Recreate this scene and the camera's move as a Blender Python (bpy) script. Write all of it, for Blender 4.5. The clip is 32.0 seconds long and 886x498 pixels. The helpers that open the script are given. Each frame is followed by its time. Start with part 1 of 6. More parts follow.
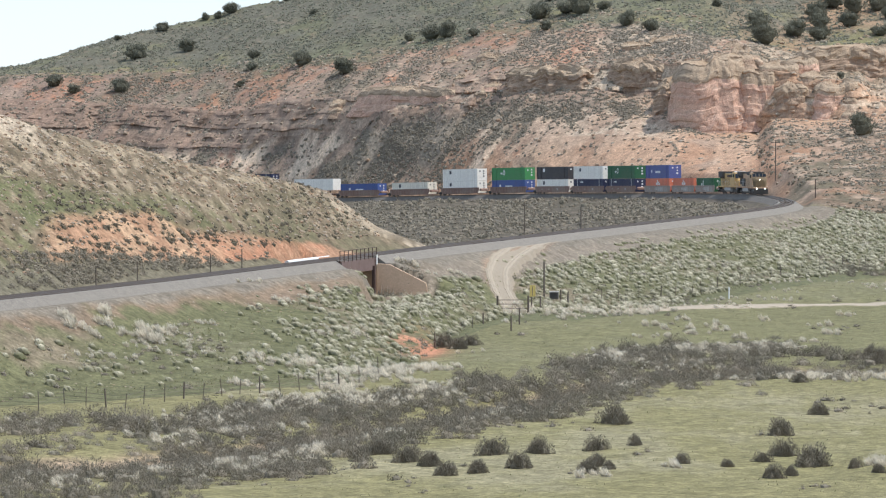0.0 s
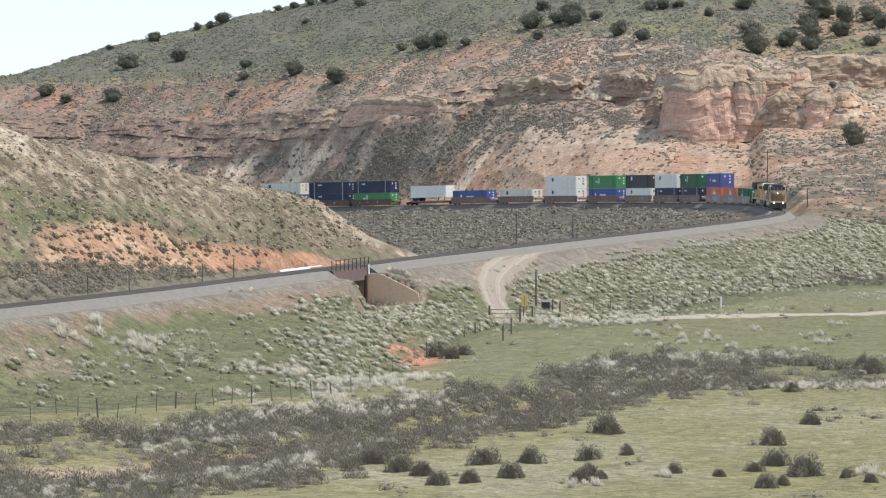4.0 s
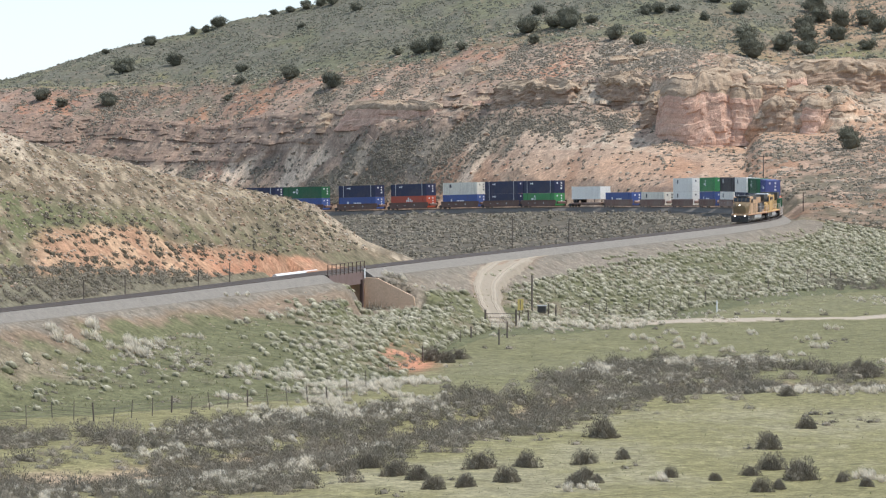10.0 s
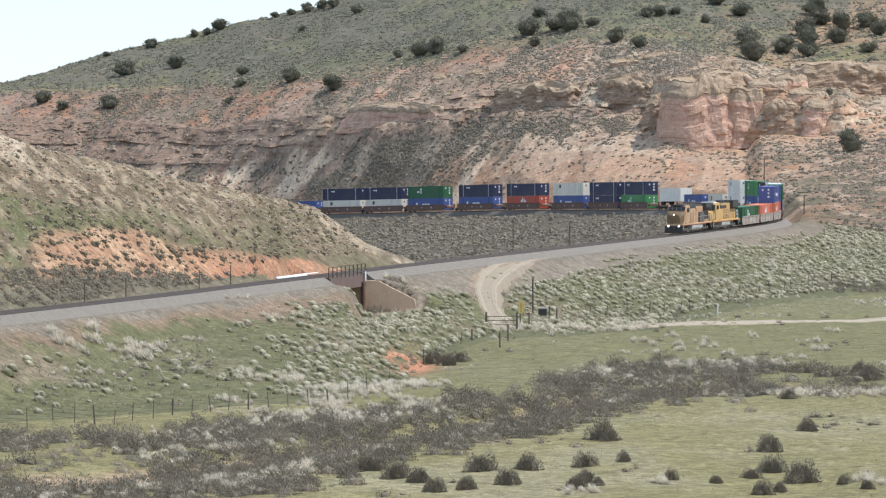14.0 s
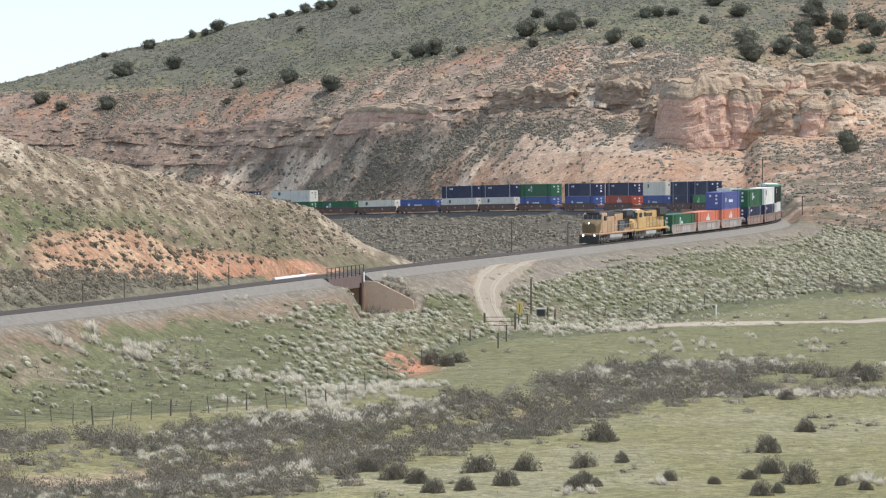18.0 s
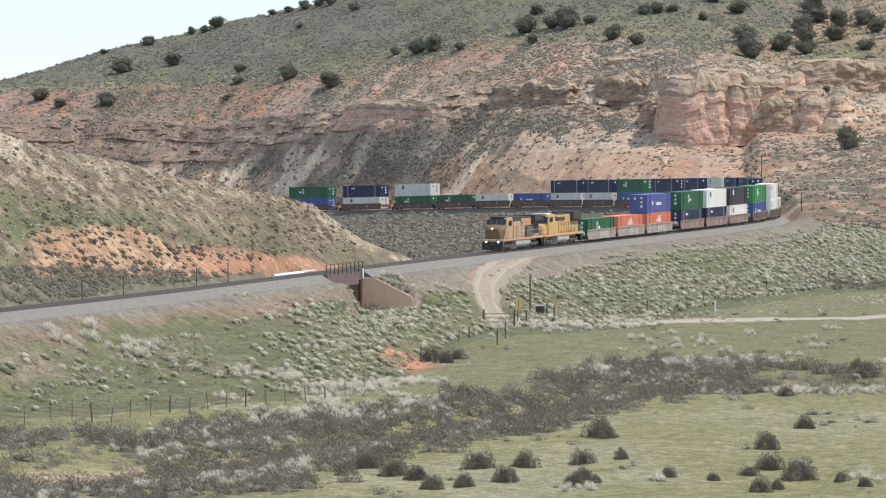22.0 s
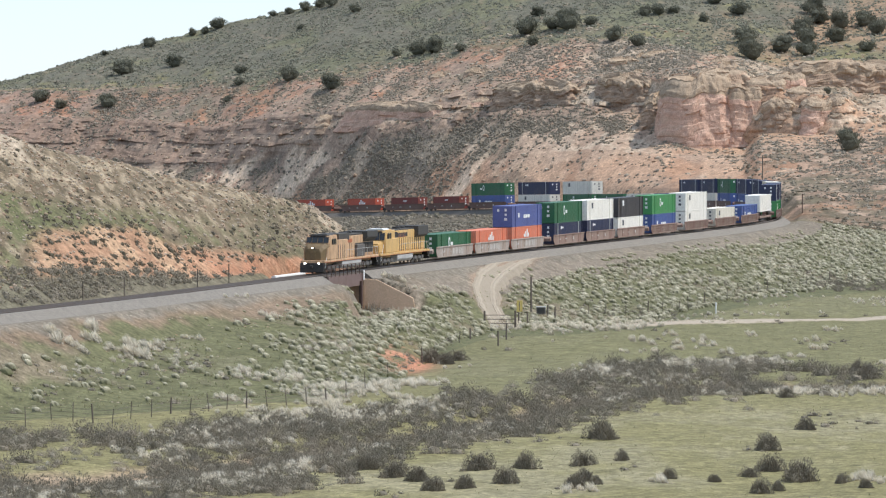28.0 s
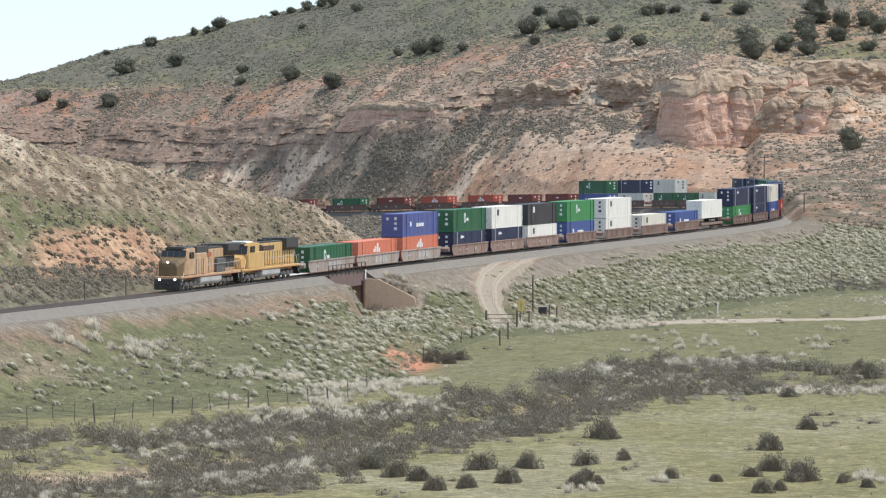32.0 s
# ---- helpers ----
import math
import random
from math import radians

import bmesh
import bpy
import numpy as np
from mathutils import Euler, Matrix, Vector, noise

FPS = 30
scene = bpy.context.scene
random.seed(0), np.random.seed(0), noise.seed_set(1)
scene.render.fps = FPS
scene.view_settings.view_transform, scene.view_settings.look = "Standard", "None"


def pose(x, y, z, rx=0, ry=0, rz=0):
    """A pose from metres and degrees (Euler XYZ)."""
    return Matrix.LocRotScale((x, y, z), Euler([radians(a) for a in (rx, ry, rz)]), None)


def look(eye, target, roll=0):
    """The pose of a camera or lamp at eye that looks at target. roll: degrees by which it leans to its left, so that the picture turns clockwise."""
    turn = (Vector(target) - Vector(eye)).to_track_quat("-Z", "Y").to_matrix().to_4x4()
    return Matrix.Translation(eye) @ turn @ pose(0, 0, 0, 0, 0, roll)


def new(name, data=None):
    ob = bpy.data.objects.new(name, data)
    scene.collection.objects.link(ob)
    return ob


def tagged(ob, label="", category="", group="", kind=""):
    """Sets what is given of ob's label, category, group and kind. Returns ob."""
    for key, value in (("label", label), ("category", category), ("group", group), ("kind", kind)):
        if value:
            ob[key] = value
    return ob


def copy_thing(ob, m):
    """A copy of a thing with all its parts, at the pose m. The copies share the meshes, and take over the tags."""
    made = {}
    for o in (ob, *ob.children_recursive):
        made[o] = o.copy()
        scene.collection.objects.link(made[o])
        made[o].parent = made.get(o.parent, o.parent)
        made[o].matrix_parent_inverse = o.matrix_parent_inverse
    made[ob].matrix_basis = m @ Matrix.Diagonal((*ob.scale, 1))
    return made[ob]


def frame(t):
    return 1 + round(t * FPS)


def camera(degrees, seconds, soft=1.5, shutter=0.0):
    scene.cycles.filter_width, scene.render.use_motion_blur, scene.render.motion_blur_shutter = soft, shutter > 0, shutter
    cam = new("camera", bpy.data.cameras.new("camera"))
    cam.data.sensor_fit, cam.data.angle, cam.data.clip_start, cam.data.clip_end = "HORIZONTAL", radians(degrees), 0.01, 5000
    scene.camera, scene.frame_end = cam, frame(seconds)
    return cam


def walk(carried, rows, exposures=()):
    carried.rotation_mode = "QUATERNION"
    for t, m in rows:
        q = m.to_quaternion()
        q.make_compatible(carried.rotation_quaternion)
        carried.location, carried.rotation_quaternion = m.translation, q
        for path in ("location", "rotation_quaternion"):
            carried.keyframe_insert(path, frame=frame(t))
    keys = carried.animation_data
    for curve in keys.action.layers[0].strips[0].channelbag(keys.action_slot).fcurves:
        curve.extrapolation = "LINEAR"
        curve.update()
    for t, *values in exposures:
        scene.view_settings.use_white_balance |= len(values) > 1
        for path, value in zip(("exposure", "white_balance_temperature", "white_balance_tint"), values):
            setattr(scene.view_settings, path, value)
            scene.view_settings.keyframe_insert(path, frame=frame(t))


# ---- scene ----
# the camera stands on a slope across the valley and pans by small angles
cam = camera(11.2795, 32.0, soft=1.2)
# seconds, tilt and turn in degrees
PATH = (
    (0, -2.071, 0.144),
    (0.5, -2.049, 0.133),
    (1, -2.037, 0.110),
    (1.5, -2.015, 0.110),
    (2, -2.004, 0.089),
    (2.5, -1.994, 0.078),
    (3, -1.993, 0.088),
    (3.5, -1.972, 0.066),
    (5.5, -1.916, 0.012),
    (6, -1.916, 0.011),
    (6.5, -1.884, 0.011),
    (7, -1.871, -0.011),
    (7.5, -1.883, -0.022),
    (8, -1.872, -0.011),
    (8.5, -1.883, -0.011),
    (9, -1.894, -0.011),
    (9.5, -1.895, -0.022),
    (10, -1.895, -0.011),
    (10.5, -1.894, -0.022),
    (11, -1.894, -0.022),
    (11.5, -1.883, -0.012),
    (12, -1.872, -0.011),
    (12.5, -1.839, 0.000),
    (13, -1.839, -0.011),
    (13.5, -1.850, 0.000),
    (14, -1.861, 0.000),
    (14.5, -1.861, 0.011),
    (16.5, -1.861, 0.000),
    (17, -1.861, -0.012),
    (17.5, -1.861, -0.011),
    (18, -1.851, -0.022),
    (18.5, -1.861, -0.011),
    (19, -1.861, -0.022),
    (19.5, -1.861, -0.022),
    (20, -1.861, -0.033),
    (20.5, -1.872, -0.033),
    (21, -1.883, -0.022),
    (21.5, -1.883, -0.022),
    (22, -1.894, -0.033),
    (22.5, -1.872, -0.022),
    (23, -1.872, -0.022),
    (23.5, -1.872, -0.033),
    (24, -1.861, -0.044),
    (24.5, -1.861, -0.033),
    (25, -1.851, -0.033),
    (25.5, -1.861, -0.044),
    (27.5, -1.883, -0.022),
    (28, -1.877, -0.022),
    (28.5, -1.861, -0.027),
    (29, -1.872, -0.022),
    (29.5, -1.861, -0.011),
    (30, -1.872, -0.011),
    (30.5, -1.872, -0.011),
    (31, -1.894, -0.011),
    (31.5, -1.883, 0.000),
    (32, -1.883, 0.000),
)
walk(cam, [(t, pose(0, 0, 20.2, 90 + tilt, 0, turn)) for t, tilt, turn in PATH], exposures=((0, 0.55), (18, 0.54), (32, 0.49)))

# ---- light ----
SUN = Vector((0.75, -0.16, 1.3)).normalized()
world = bpy.data.worlds.new("sky")
scene.world = world
world.use_nodes = True
wn = world.node_tree.nodes
sky = wn.new("ShaderNodeTexSky")
sky.sky_type, sky.sun_disc = "NISHITA", False
sky.sun_elevation, sky.sun_rotation = math.asin(SUN.z), math.atan2(SUN.x, SUN.y)
sky.air_density, sky.dust_density, sky.ozone_density, sky.altitude = 1.0, 0.4, 1.5, 1700
veil = wn.new("ShaderNodeMix")
veil.data_type, veil.inputs[0].default_value, veil.inputs[7].default_value = "RGBA", 0.72, (2.65, 3.3, 4.15, 1)
world.node_tree.links.new(sky.outputs["Color"], veil.inputs[6])
world.node_tree.links.new(veil.outputs[2], wn["Background"].inputs["Color"])
wn["Background"].inputs["Strength"].default_value = 0.165
lamp = bpy.data.lights.new("sun", "SUN")
lamp.energy, lamp.angle, lamp.color = 2.65, radians(1.0), (1.0, 0.965, 0.92)
sun = new("sun", lamp)
sun.matrix_world = look((0, 0, 200), Vector((0, 0, 200)) - SUN)


# ---- materials ----
def links_of(name, rough=0.8, metal=0.0):
    m = bpy.data.materials.new(name)
    m.use_nodes = True
    n, l = m.node_tree.nodes, m.node_tree.links
    b = n["Principled BSDF"]
    b.inputs["Roughness"].default_value, b.inputs["Metallic"].default_value = rough, metal
    return m, n, l, b


def mix_node(n, l, kind, fac, a, b):
    x = n.new("ShaderNodeMix")
    x.data_type, x.blend_type = "RGBA", kind
    for slot, v in ((0, fac), (6, a), (7, b)):
        if isinstance(v, (int, float)):
            x.inputs[slot].default_value = v
        elif isinstance(v, tuple):
            x.inputs[slot].default_value = (*v, 1)
        else:
            l.new(v, x.inputs[slot])
    return x.outputs[2]


def noise_node(n, l, scale, detail=4, rough=0.6, where="Object"):
    c = n.new("ShaderNodeTexCoord")
    t = n.new("ShaderNodeTexNoise")
    t.inputs["Scale"].default_value, t.inputs["Detail"].default_value, t.inputs["Roughness"].default_value = scale, detail, rough
    l.new(c.outputs[where], t.inputs["Vector"])
    return t.outputs["Fac"]


def ramp_node(n, l, fac, lo, hi, a=0.0, b=1.0):
    r = n.new("ShaderNodeMapRange")
    for i, v in enumerate((lo, hi, a, b)):
        r.inputs[i + 1].default_value = v
    l.new(fac, r.inputs[0])
    return r.outputs[0]


def plain(name, colour, rough=0.7, metal=0.0, wear=0.25, scale=2.0, dirt=(0.16, 0.12, 0.09), bump=0.0, streak=0.0, grit=0.16):
    """A painted or natural surface with dirt at a large scale and grain at a small one."""
    m, n, l, b = links_of(name, rough, metal)
    big = ramp_node(n, l, noise_node(n, l, scale), 0.45, 0.75, 0.0, wear)
    fine = ramp_node(n, l, noise_node(n, l, scale * 9), 0.25, 0.75, 1 - grit, 1 + grit)
    c = mix_node(n, l, "MIX", big, colour, dirt)
    if streak:
        # rust and dirt that rain has drawn down the sides
        co, mp, t = n.new("ShaderNodeTexCoord"), n.new("ShaderNodeMapping"), n.new("ShaderNodeTexNoise")
        mp.inputs["Scale"].default_value = (2.6, 2.6, 0.22)
        t.inputs["Scale"].default_value, t.inputs["Detail"].default_value = 1.0, 5
        l.new(co.outputs["Object"], mp.inputs["Vector"])
        l.new(mp.outputs[0], t.inputs["Vector"])
        c = mix_node(n, l, "MIX", ramp_node(n, l, t.outputs["Fac"], 0.46, 0.66, 0.0, streak), c, dirt)
    g = n.new("ShaderNodeCombineColor")
    for i in range(3):
        l.new(fine, g.inputs[i])
    c = mix_node(n, l, "MULTIPLY", 1.0, c, g.outputs[0])
    l.new(c, b.inputs["Base Color"])
    if bump:
        bp = n.new("ShaderNodeBump")
        bp.inputs["Strength"].default_value, bp.inputs["Distance"].default_value = bump, 0.05
        l.new(noise_node(n, l, scale * 6), bp.inputs["Height"])
        l.new(bp.outputs[0], b.inputs["Normal"])
    return m


def soil_material():
    m, n, l, b = links_of("soil", 0.95)
    at = n.new("ShaderNodeAttribute")
    at.attribute_name = "soil"
    c = at.outputs["Color"]
    for scale, lo, hi in ((0.3, 0.80, 1.2), (1.2, 0.66, 1.34), (4.5, 0.6, 1.4)):
        f = ramp_node(n, l, noise_node(n, l, scale, 5, 0.65), 0.3, 0.7, lo, hi)
        g = n.new("ShaderNodeCombineColor")
        for i in range(3):
            l.new(f, g.inputs[i])
        c = mix_node(n, l, "MULTIPLY", 1.0, c, g.outputs[0])
    l.new(c, b.inputs["Base Color"])
    b.inputs["Specular IOR Level"].default_value = 0.15
    bp = n.new("ShaderNodeBump")
    bp.inputs["Strength"].default_value, bp.inputs["Distance"].default_value = 0.45, 0.2
    l.new(noise_node(n, l, 1.3, 8, 0.7), bp.inputs["Height"])
    l.new(bp.outputs[0], b.inputs["Normal"])
    return m


def leaf_material(name, a, b_, c_=None, thinness=0.4):
    """Leaves: colour varies from leaf to leaf and from clump to clump."""
    m, n, l, b = links_of(name, 0.85)
    geo = n.new("ShaderNodeNewGeometry")
    at = n.new("ShaderNodeAttribute")
    at.attribute_name = "tone"
    c = mix_node(n, l, "MIX", geo.outputs["Random Per Island"], a, b_)
    c = mix_node(n, l, "MIX", at.outputs["Fac"], c, c_ or b_)
    l.new(c, b.inputs["Base Color"])
    b.inputs["Specular IOR Level"].default_value = 0.1
    thin = n.new("ShaderNodeBsdfTranslucent")
    l.new(c, thin.inputs["Color"])
    mx = n.new("ShaderNodeMixShader")
    mx.inputs[0].default_value = thinness
    l.new(b.outputs[0], mx.inputs[1]), l.new(thin.outputs[0], mx.inputs[2])
    l.new(mx.outputs[0], n["Material Output"].inputs["Surface"])
    return m


SOIL = soil_material()
SAGE = leaf_material("sagebrush_leaves", (0.175, 0.156, 0.118), (0.225, 0.20, 0.153), (0.31, 0.268, 0.207), 0.15)
RABBITBRUSH = leaf_material("rabbitbrush_leaves", (0.27, 0.243, 0.185), (0.36, 0.328, 0.258), (0.42, 0.36, 0.28), 0.25)
HILL_SAGE = leaf_material("hill_sage_leaves", (0.25, 0.22, 0.172), (0.345, 0.305, 0.245), (0.29, 0.25, 0.195), 0.3)
GREEN_SAGE = leaf_material("green_sage_leaves", (0.12, 0.125, 0.06), (0.19, 0.185, 0.10), (0.76, 0.69, 0.535), 0.25)
DRY = leaf_material("dry_brush_stalks", (0.42, 0.375, 0.29), (0.58, 0.53, 0.43), (0.93, 0.85, 0.71), 0.4)
BLADES = leaf_material("grass_blades", (0.23, 0.235, 0.115), (0.36, 0.345, 0.20), (0.42, 0.37, 0.24), 0.4)
UPLAND_SAGE = leaf_material("upland_sage_leaves", (0.21, 0.21, 0.16), (0.30, 0.295, 0.225), (0.25, 0.232, 0.18), 0.3)
SLOPE_SAGE = leaf_material("slope_sage_leaves", (0.14, 0.126, 0.09), (0.215, 0.196, 0.146), (0.18, 0.15, 0.115), 0.3)
JUNIPER = leaf_material("juniper_leaves", (0.155, 0.154, 0.115), (0.215, 0.212, 0.16), (0.18, 0.176, 0.132))
ROCK = leaf_material("loose_rock", (0.40, 0.33, 0.26), (0.60, 0.53, 0.43), (0.48, 0.33, 0.23))
BARK = plain("bark", (0.12, 0.09, 0.065), 0.9, bump=0.6)
BALLAST = plain("ballast_stone", (0.225, 0.2, 0.168), 0.95, grit=0.45, wear=0.8, scale=1.3, dirt=(0.17, 0.15, 0.125), bump=1.0)
DARK_BALLAST = plain("dark_ballast_stone", (0.15, 0.13, 0.11), 0.95, wear=0.7, scale=3.0, dirt=(0.09, 0.075, 0.06), bump=1.0)
STEEL = plain("rail_steel", (0.14, 0.11, 0.09), 0.5, 0.6, 0.4)
TIMBER = plain("weathered_timber", (0.13, 0.105, 0.085), 0.9, wear=0.4)
CONCRETE = plain("stained_concrete", (0.60, 0.43, 0.30), 0.9, wear=0.7, scale=0.7, dirt=(0.47, 0.33, 0.22), bump=0.4)
RUST = plain("rusty_girder_steel", (0.085, 0.05, 0.04), 0.8, wear=0.5, scale=0.9, dirt=(0.09, 0.06, 0.05))
GIRDER = plain("brown_girder_paint", (0.19, 0.13, 0.115), 0.75, wear=0.5, scale=0.9, dirt=(0.12, 0.075, 0.06), streak=0.3)
PALE = plain("chalky_white_paint", (0.78, 0.78, 0.76), 0.6, wear=0.2)
SIGN_YELLOW = plain("faded_yellow_sign_paint", (0.60, 0.46, 0.14), 0.6, wear=0.4)
ROAD = plain("pale_gravel_road", (0.40, 0.33, 0.25), 0.95, wear=0.5, scale=0.5, dirt=(0.33, 0.27, 0.20), bump=0.6)


def strata_material(name, body, bed, seam):
    """Sandstone in level beds, with stains that run down the face."""
    m, n, l, b = links_of(name, 0.95)
    c = n.new("ShaderNodeTexCoord")

    def stretched(scale, detail):
        mp = n.new("ShaderNodeMapping")
        mp.inputs["Scale"].default_value = scale
        l.new(c.outputs["Object"], mp.inputs["Vector"])
        t = n.new("ShaderNodeTexNoise")
        t.inputs["Scale"].default_value, t.inputs["Detail"].default_value, t.inputs["Roughness"].default_value = 1.0, detail, 0.6
        l.new(mp.outputs[0], t.inputs["Vector"])
        return t.outputs["Fac"]

    col = mix_node(n, l, "MIX", ramp_node(n, l, stretched((0.08, 0.08, 0.7), 5), 0.42, 0.68, 0, 0.75), body, bed)
    col = mix_node(n, l, "MIX", ramp_node(n, l, stretched((0.7, 0.7, 0.12), 5), 0.5, 0.72, 0, 0.35), col, seam)
    for scale, lo, hi in ((0.5, 0.82, 1.15), (3.0, 0.78, 1.22)):
        f = ramp_node(n, l, noise_node(n, l, scale, 6, 0.65), 0.3, 0.7, lo, hi)
        g = n.new("ShaderNodeCombineColor")
        for i in range(3):
            l.new(f, g.inputs[i])
        col = mix_node(n, l, "MULTIPLY", 1.0, col, g.outputs[0])
    l.new(col, b.inputs["Base Color"])
    b.inputs["Specular IOR Level"].default_value = 0.1
    bp = n.new("ShaderNodeBump")
    bp.inputs["Strength"].default_value, bp.inputs["Distance"].default_value = 0.9, 0.35
    l.new(noise_node(n, l, 1.2, 8, 0.7), bp.inputs["Height"])
    l.new(bp.outputs[0], b.inputs["Normal"])
    return m


SANDSTONE = strata_material("orange_sandstone", (0.58, 0.365, 0.27), (0.63, 0.45, 0.34), (0.46, 0.28, 0.20))
PALE_SANDSTONE = strata_material("brown_bedded_sandstone", (0.36, 0.255, 0.182), (0.46, 0.34, 0.245), (0.28, 0.185, 0.133))
CREST_STONE = strata_material("cream_caprock", (0.40, 0.30, 0.212), (0.50, 0.385, 0.275), (0.33, 0.24, 0.17))
TRACK_DIRT = plain("rutted_dirt", (0.315, 0.26, 0.193), 0.95, wear=0.7, scale=0.8, dirt=(0.255, 0.21, 0.15), bump=0.8)
RUT = plain("bare_wheel_rut", (0.36, 0.30, 0.225), 0.95, wear=0.5, scale=0.6, dirt=(0.29, 0.235, 0.175), bump=0.4)

# ---- the railway line, a long curve ----
BEND = ((-800, 0), (-480, -0.3), (-430, -3.6), (-300, -3.6), (-220, -1.761), (-150, -2.440), (-100, -2.821), (-50, -2.798), (-10, -0.984), (30, -2.307),
        (70, -2.619), (110, -2.693), (150, -0.754), (220, 0.094), (300, 0.027), (378, -0.36), (390, 1.4), (415, 1.1), (430, -1.5), (520, -1.0), (700, 0))
GRADE = ((-800, -11), (-320, -9.4), (-253, -7.65), (-175, -5.15), (-27, -1.8), (7, -1.35), (109, -0.75), (224, -0.44), (345, -0.03), (385, -0.11), (420, -0.03), (445, 0.09), (460, 0.14), (500, 0.15), (700, 0.1))
TS = np.arange(-800, 601, 1.0)
kk = np.interp(TS, *zip(*BEND)) * 1e-3
TH = np.cumsum(kk)
TH += -1.49852 - TH[800]
TX, TY = np.cumsum(np.cos(TH)), np.cumsum(np.sin(TH))
TX, TY = TX - TX[800] + 61.274, TY - TY[800] + 896.85
TZ = np.interp(TS, *zip(*GRADE))
TZ = np.convolve(np.pad(TZ, 20, mode="edge"), np.ones(41) / 41, mode="valid")


def on_track(s, side=0.0, up=0.0):
    x, y, z, th = (float(np.interp(s, TS, a)) for a in (TX, TY, TZ, TH))
    return Vector((x - side * math.sin(th), y + side * math.cos(th), z + up))


def track_pose(s, half):
    a, b = on_track(s + half), on_track(s - half)
    d = a - b
    turn = Euler((0, -math.atan2(d.z, math.hypot(d.x, d.y)), math.atan2(d.y, d.x))).to_matrix().to_4x4()
    return Matrix.Translation((a + b) / 2) @ turn


# ---- the lie of the land: lines along which the slope changes ----
VALLEY_TOE = ((-44.1, 387, -7), (-29.7, 403.6, -7), (-17.5, 415.3, -7), (-9.8, 423.4, -7), (-3.7, 454.6, -7), (1, 508.1, -7), (6.6, 542.6, -7), (14.9, 546.7, -7), (26.2, 568.3, -7), (40.1, 617, -7), (50.5, 650.4, -7), (60.9, 674.8, -7), (80, 701.1, -7))
NEAR_BED = ((-47.6, 418, -0.8), (-42.9, 434, -0.8), (-29.4, 482, -0.8), (-12.5, 538, -0.8), (9, 614, -0.8), (26.9, 677, -0.8), (37.4, 714, -0.8), (49.2, 757, -0.8), (61.2, 825, -1.6), (67.9, 835, -1.8), (74.4, 825, -2.6), (80.2, 812, -3.4), (91.3, 800, -4.2))
HILL_TOE = ((-48.6, 427, -0.5), (-43.7, 443, -0.5), (-29.9, 491, -0.5), (-12.7, 547, -0.5), (-3.2, 580, -0.5), (1.2, 614, -2), (9.5, 650, -3), (28.1, 705, -3), (50.4, 775, -1.6), (61.7, 831, -1.6), (68.2, 838, -1.7), (91.6, 803, -4))
HILL_CREST = ((-56.7, 498, 19.2), (-50, 506, 16.9), (-44.5, 516, 14.9), (-36, 535, 12.8), (-31.2, 545.2, 11.3), (-24.2, 558.3, 9.7), (-16.2, 574, 7.5), (-14, 572, 5.9), (-9.7, 573.5, 2.5), (-3.2, 585, -0.6), (1.3, 625, -4), (10.1, 690, -7), (29.9, 750, -6), (52, 800, -2.6), (61.8, 833, -1.6), (68.4, 841, -1.6), (92, 806, -3.8))
GULLY = ((-91.1, 800, -10), (-22.6, 800, -11), (12.1, 830, -11), (27.8, 830, -8), (44, 840, -5), (54.6, 840, -3), (62, 836, -1.7), (68.7, 844, -1.4), (92.4, 810, -3.6))
FAR_BED = ((-142.7, 1253.4, -10.3), (-97, 1215, -10.3), (-49, 1165, -9.4), (-30.2, 1136, -8.6), (-7.2, 1103, -7.4), (13.3, 1069, -6.1), (30.8, 1033, -4.9), (44.6, 995, -3.9), (54.2, 956, -3.2), (59.6, 917, -2.6), (62.4, 877, -2.2), (62.8, 846, -1.8), (69, 848, -1.2), (75.6, 838, -1.6), (93.1, 816, -3))
SLOPE_FOOT = ((-143.7, 1262.4, -9.8), (-97.7, 1224, -9.8), (-49.4, 1174, -8.9), (-30.4, 1145, -8.1), (-7.3, 1112, -6.9), (13.4, 1078, -5.6), (31.1, 1042, -4.4), (45, 1004, -3.4), (54.7, 965, -2.7), (60.2, 926, -2.1), (63.3, 890, -0.8), (65.3, 862, -0.6), (69.7, 856, -0.4), (76.2, 845, -0.8), (94, 824, -2.4))
CLIFF_FOOT = ((-146, 1282, 12.4), (-125.6, 1272, 11.4), (-100.2, 1255, 6.3), (-75.1, 1232, 4.7), (-61.8, 1214.9, 4.1), (-50.5, 1200, 7.5), (-26.9, 1162, 13.3), (-4.9, 1143, 15.3), (16.5, 1126, 18.5), (37.2, 1110, 19.4), (50.6, 1098, 17.4), (54.9, 1084, 15), (58.5, 1074, 12.6), (63.5, 1064, 9.8), (71.6, 1060, 9.2), (74.7, 1057, 12.6), (84.1, 1050, 12), (94, 1042, 12.8), (102.5, 1037.7, 14.2), (117.5, 1030, 15.7))
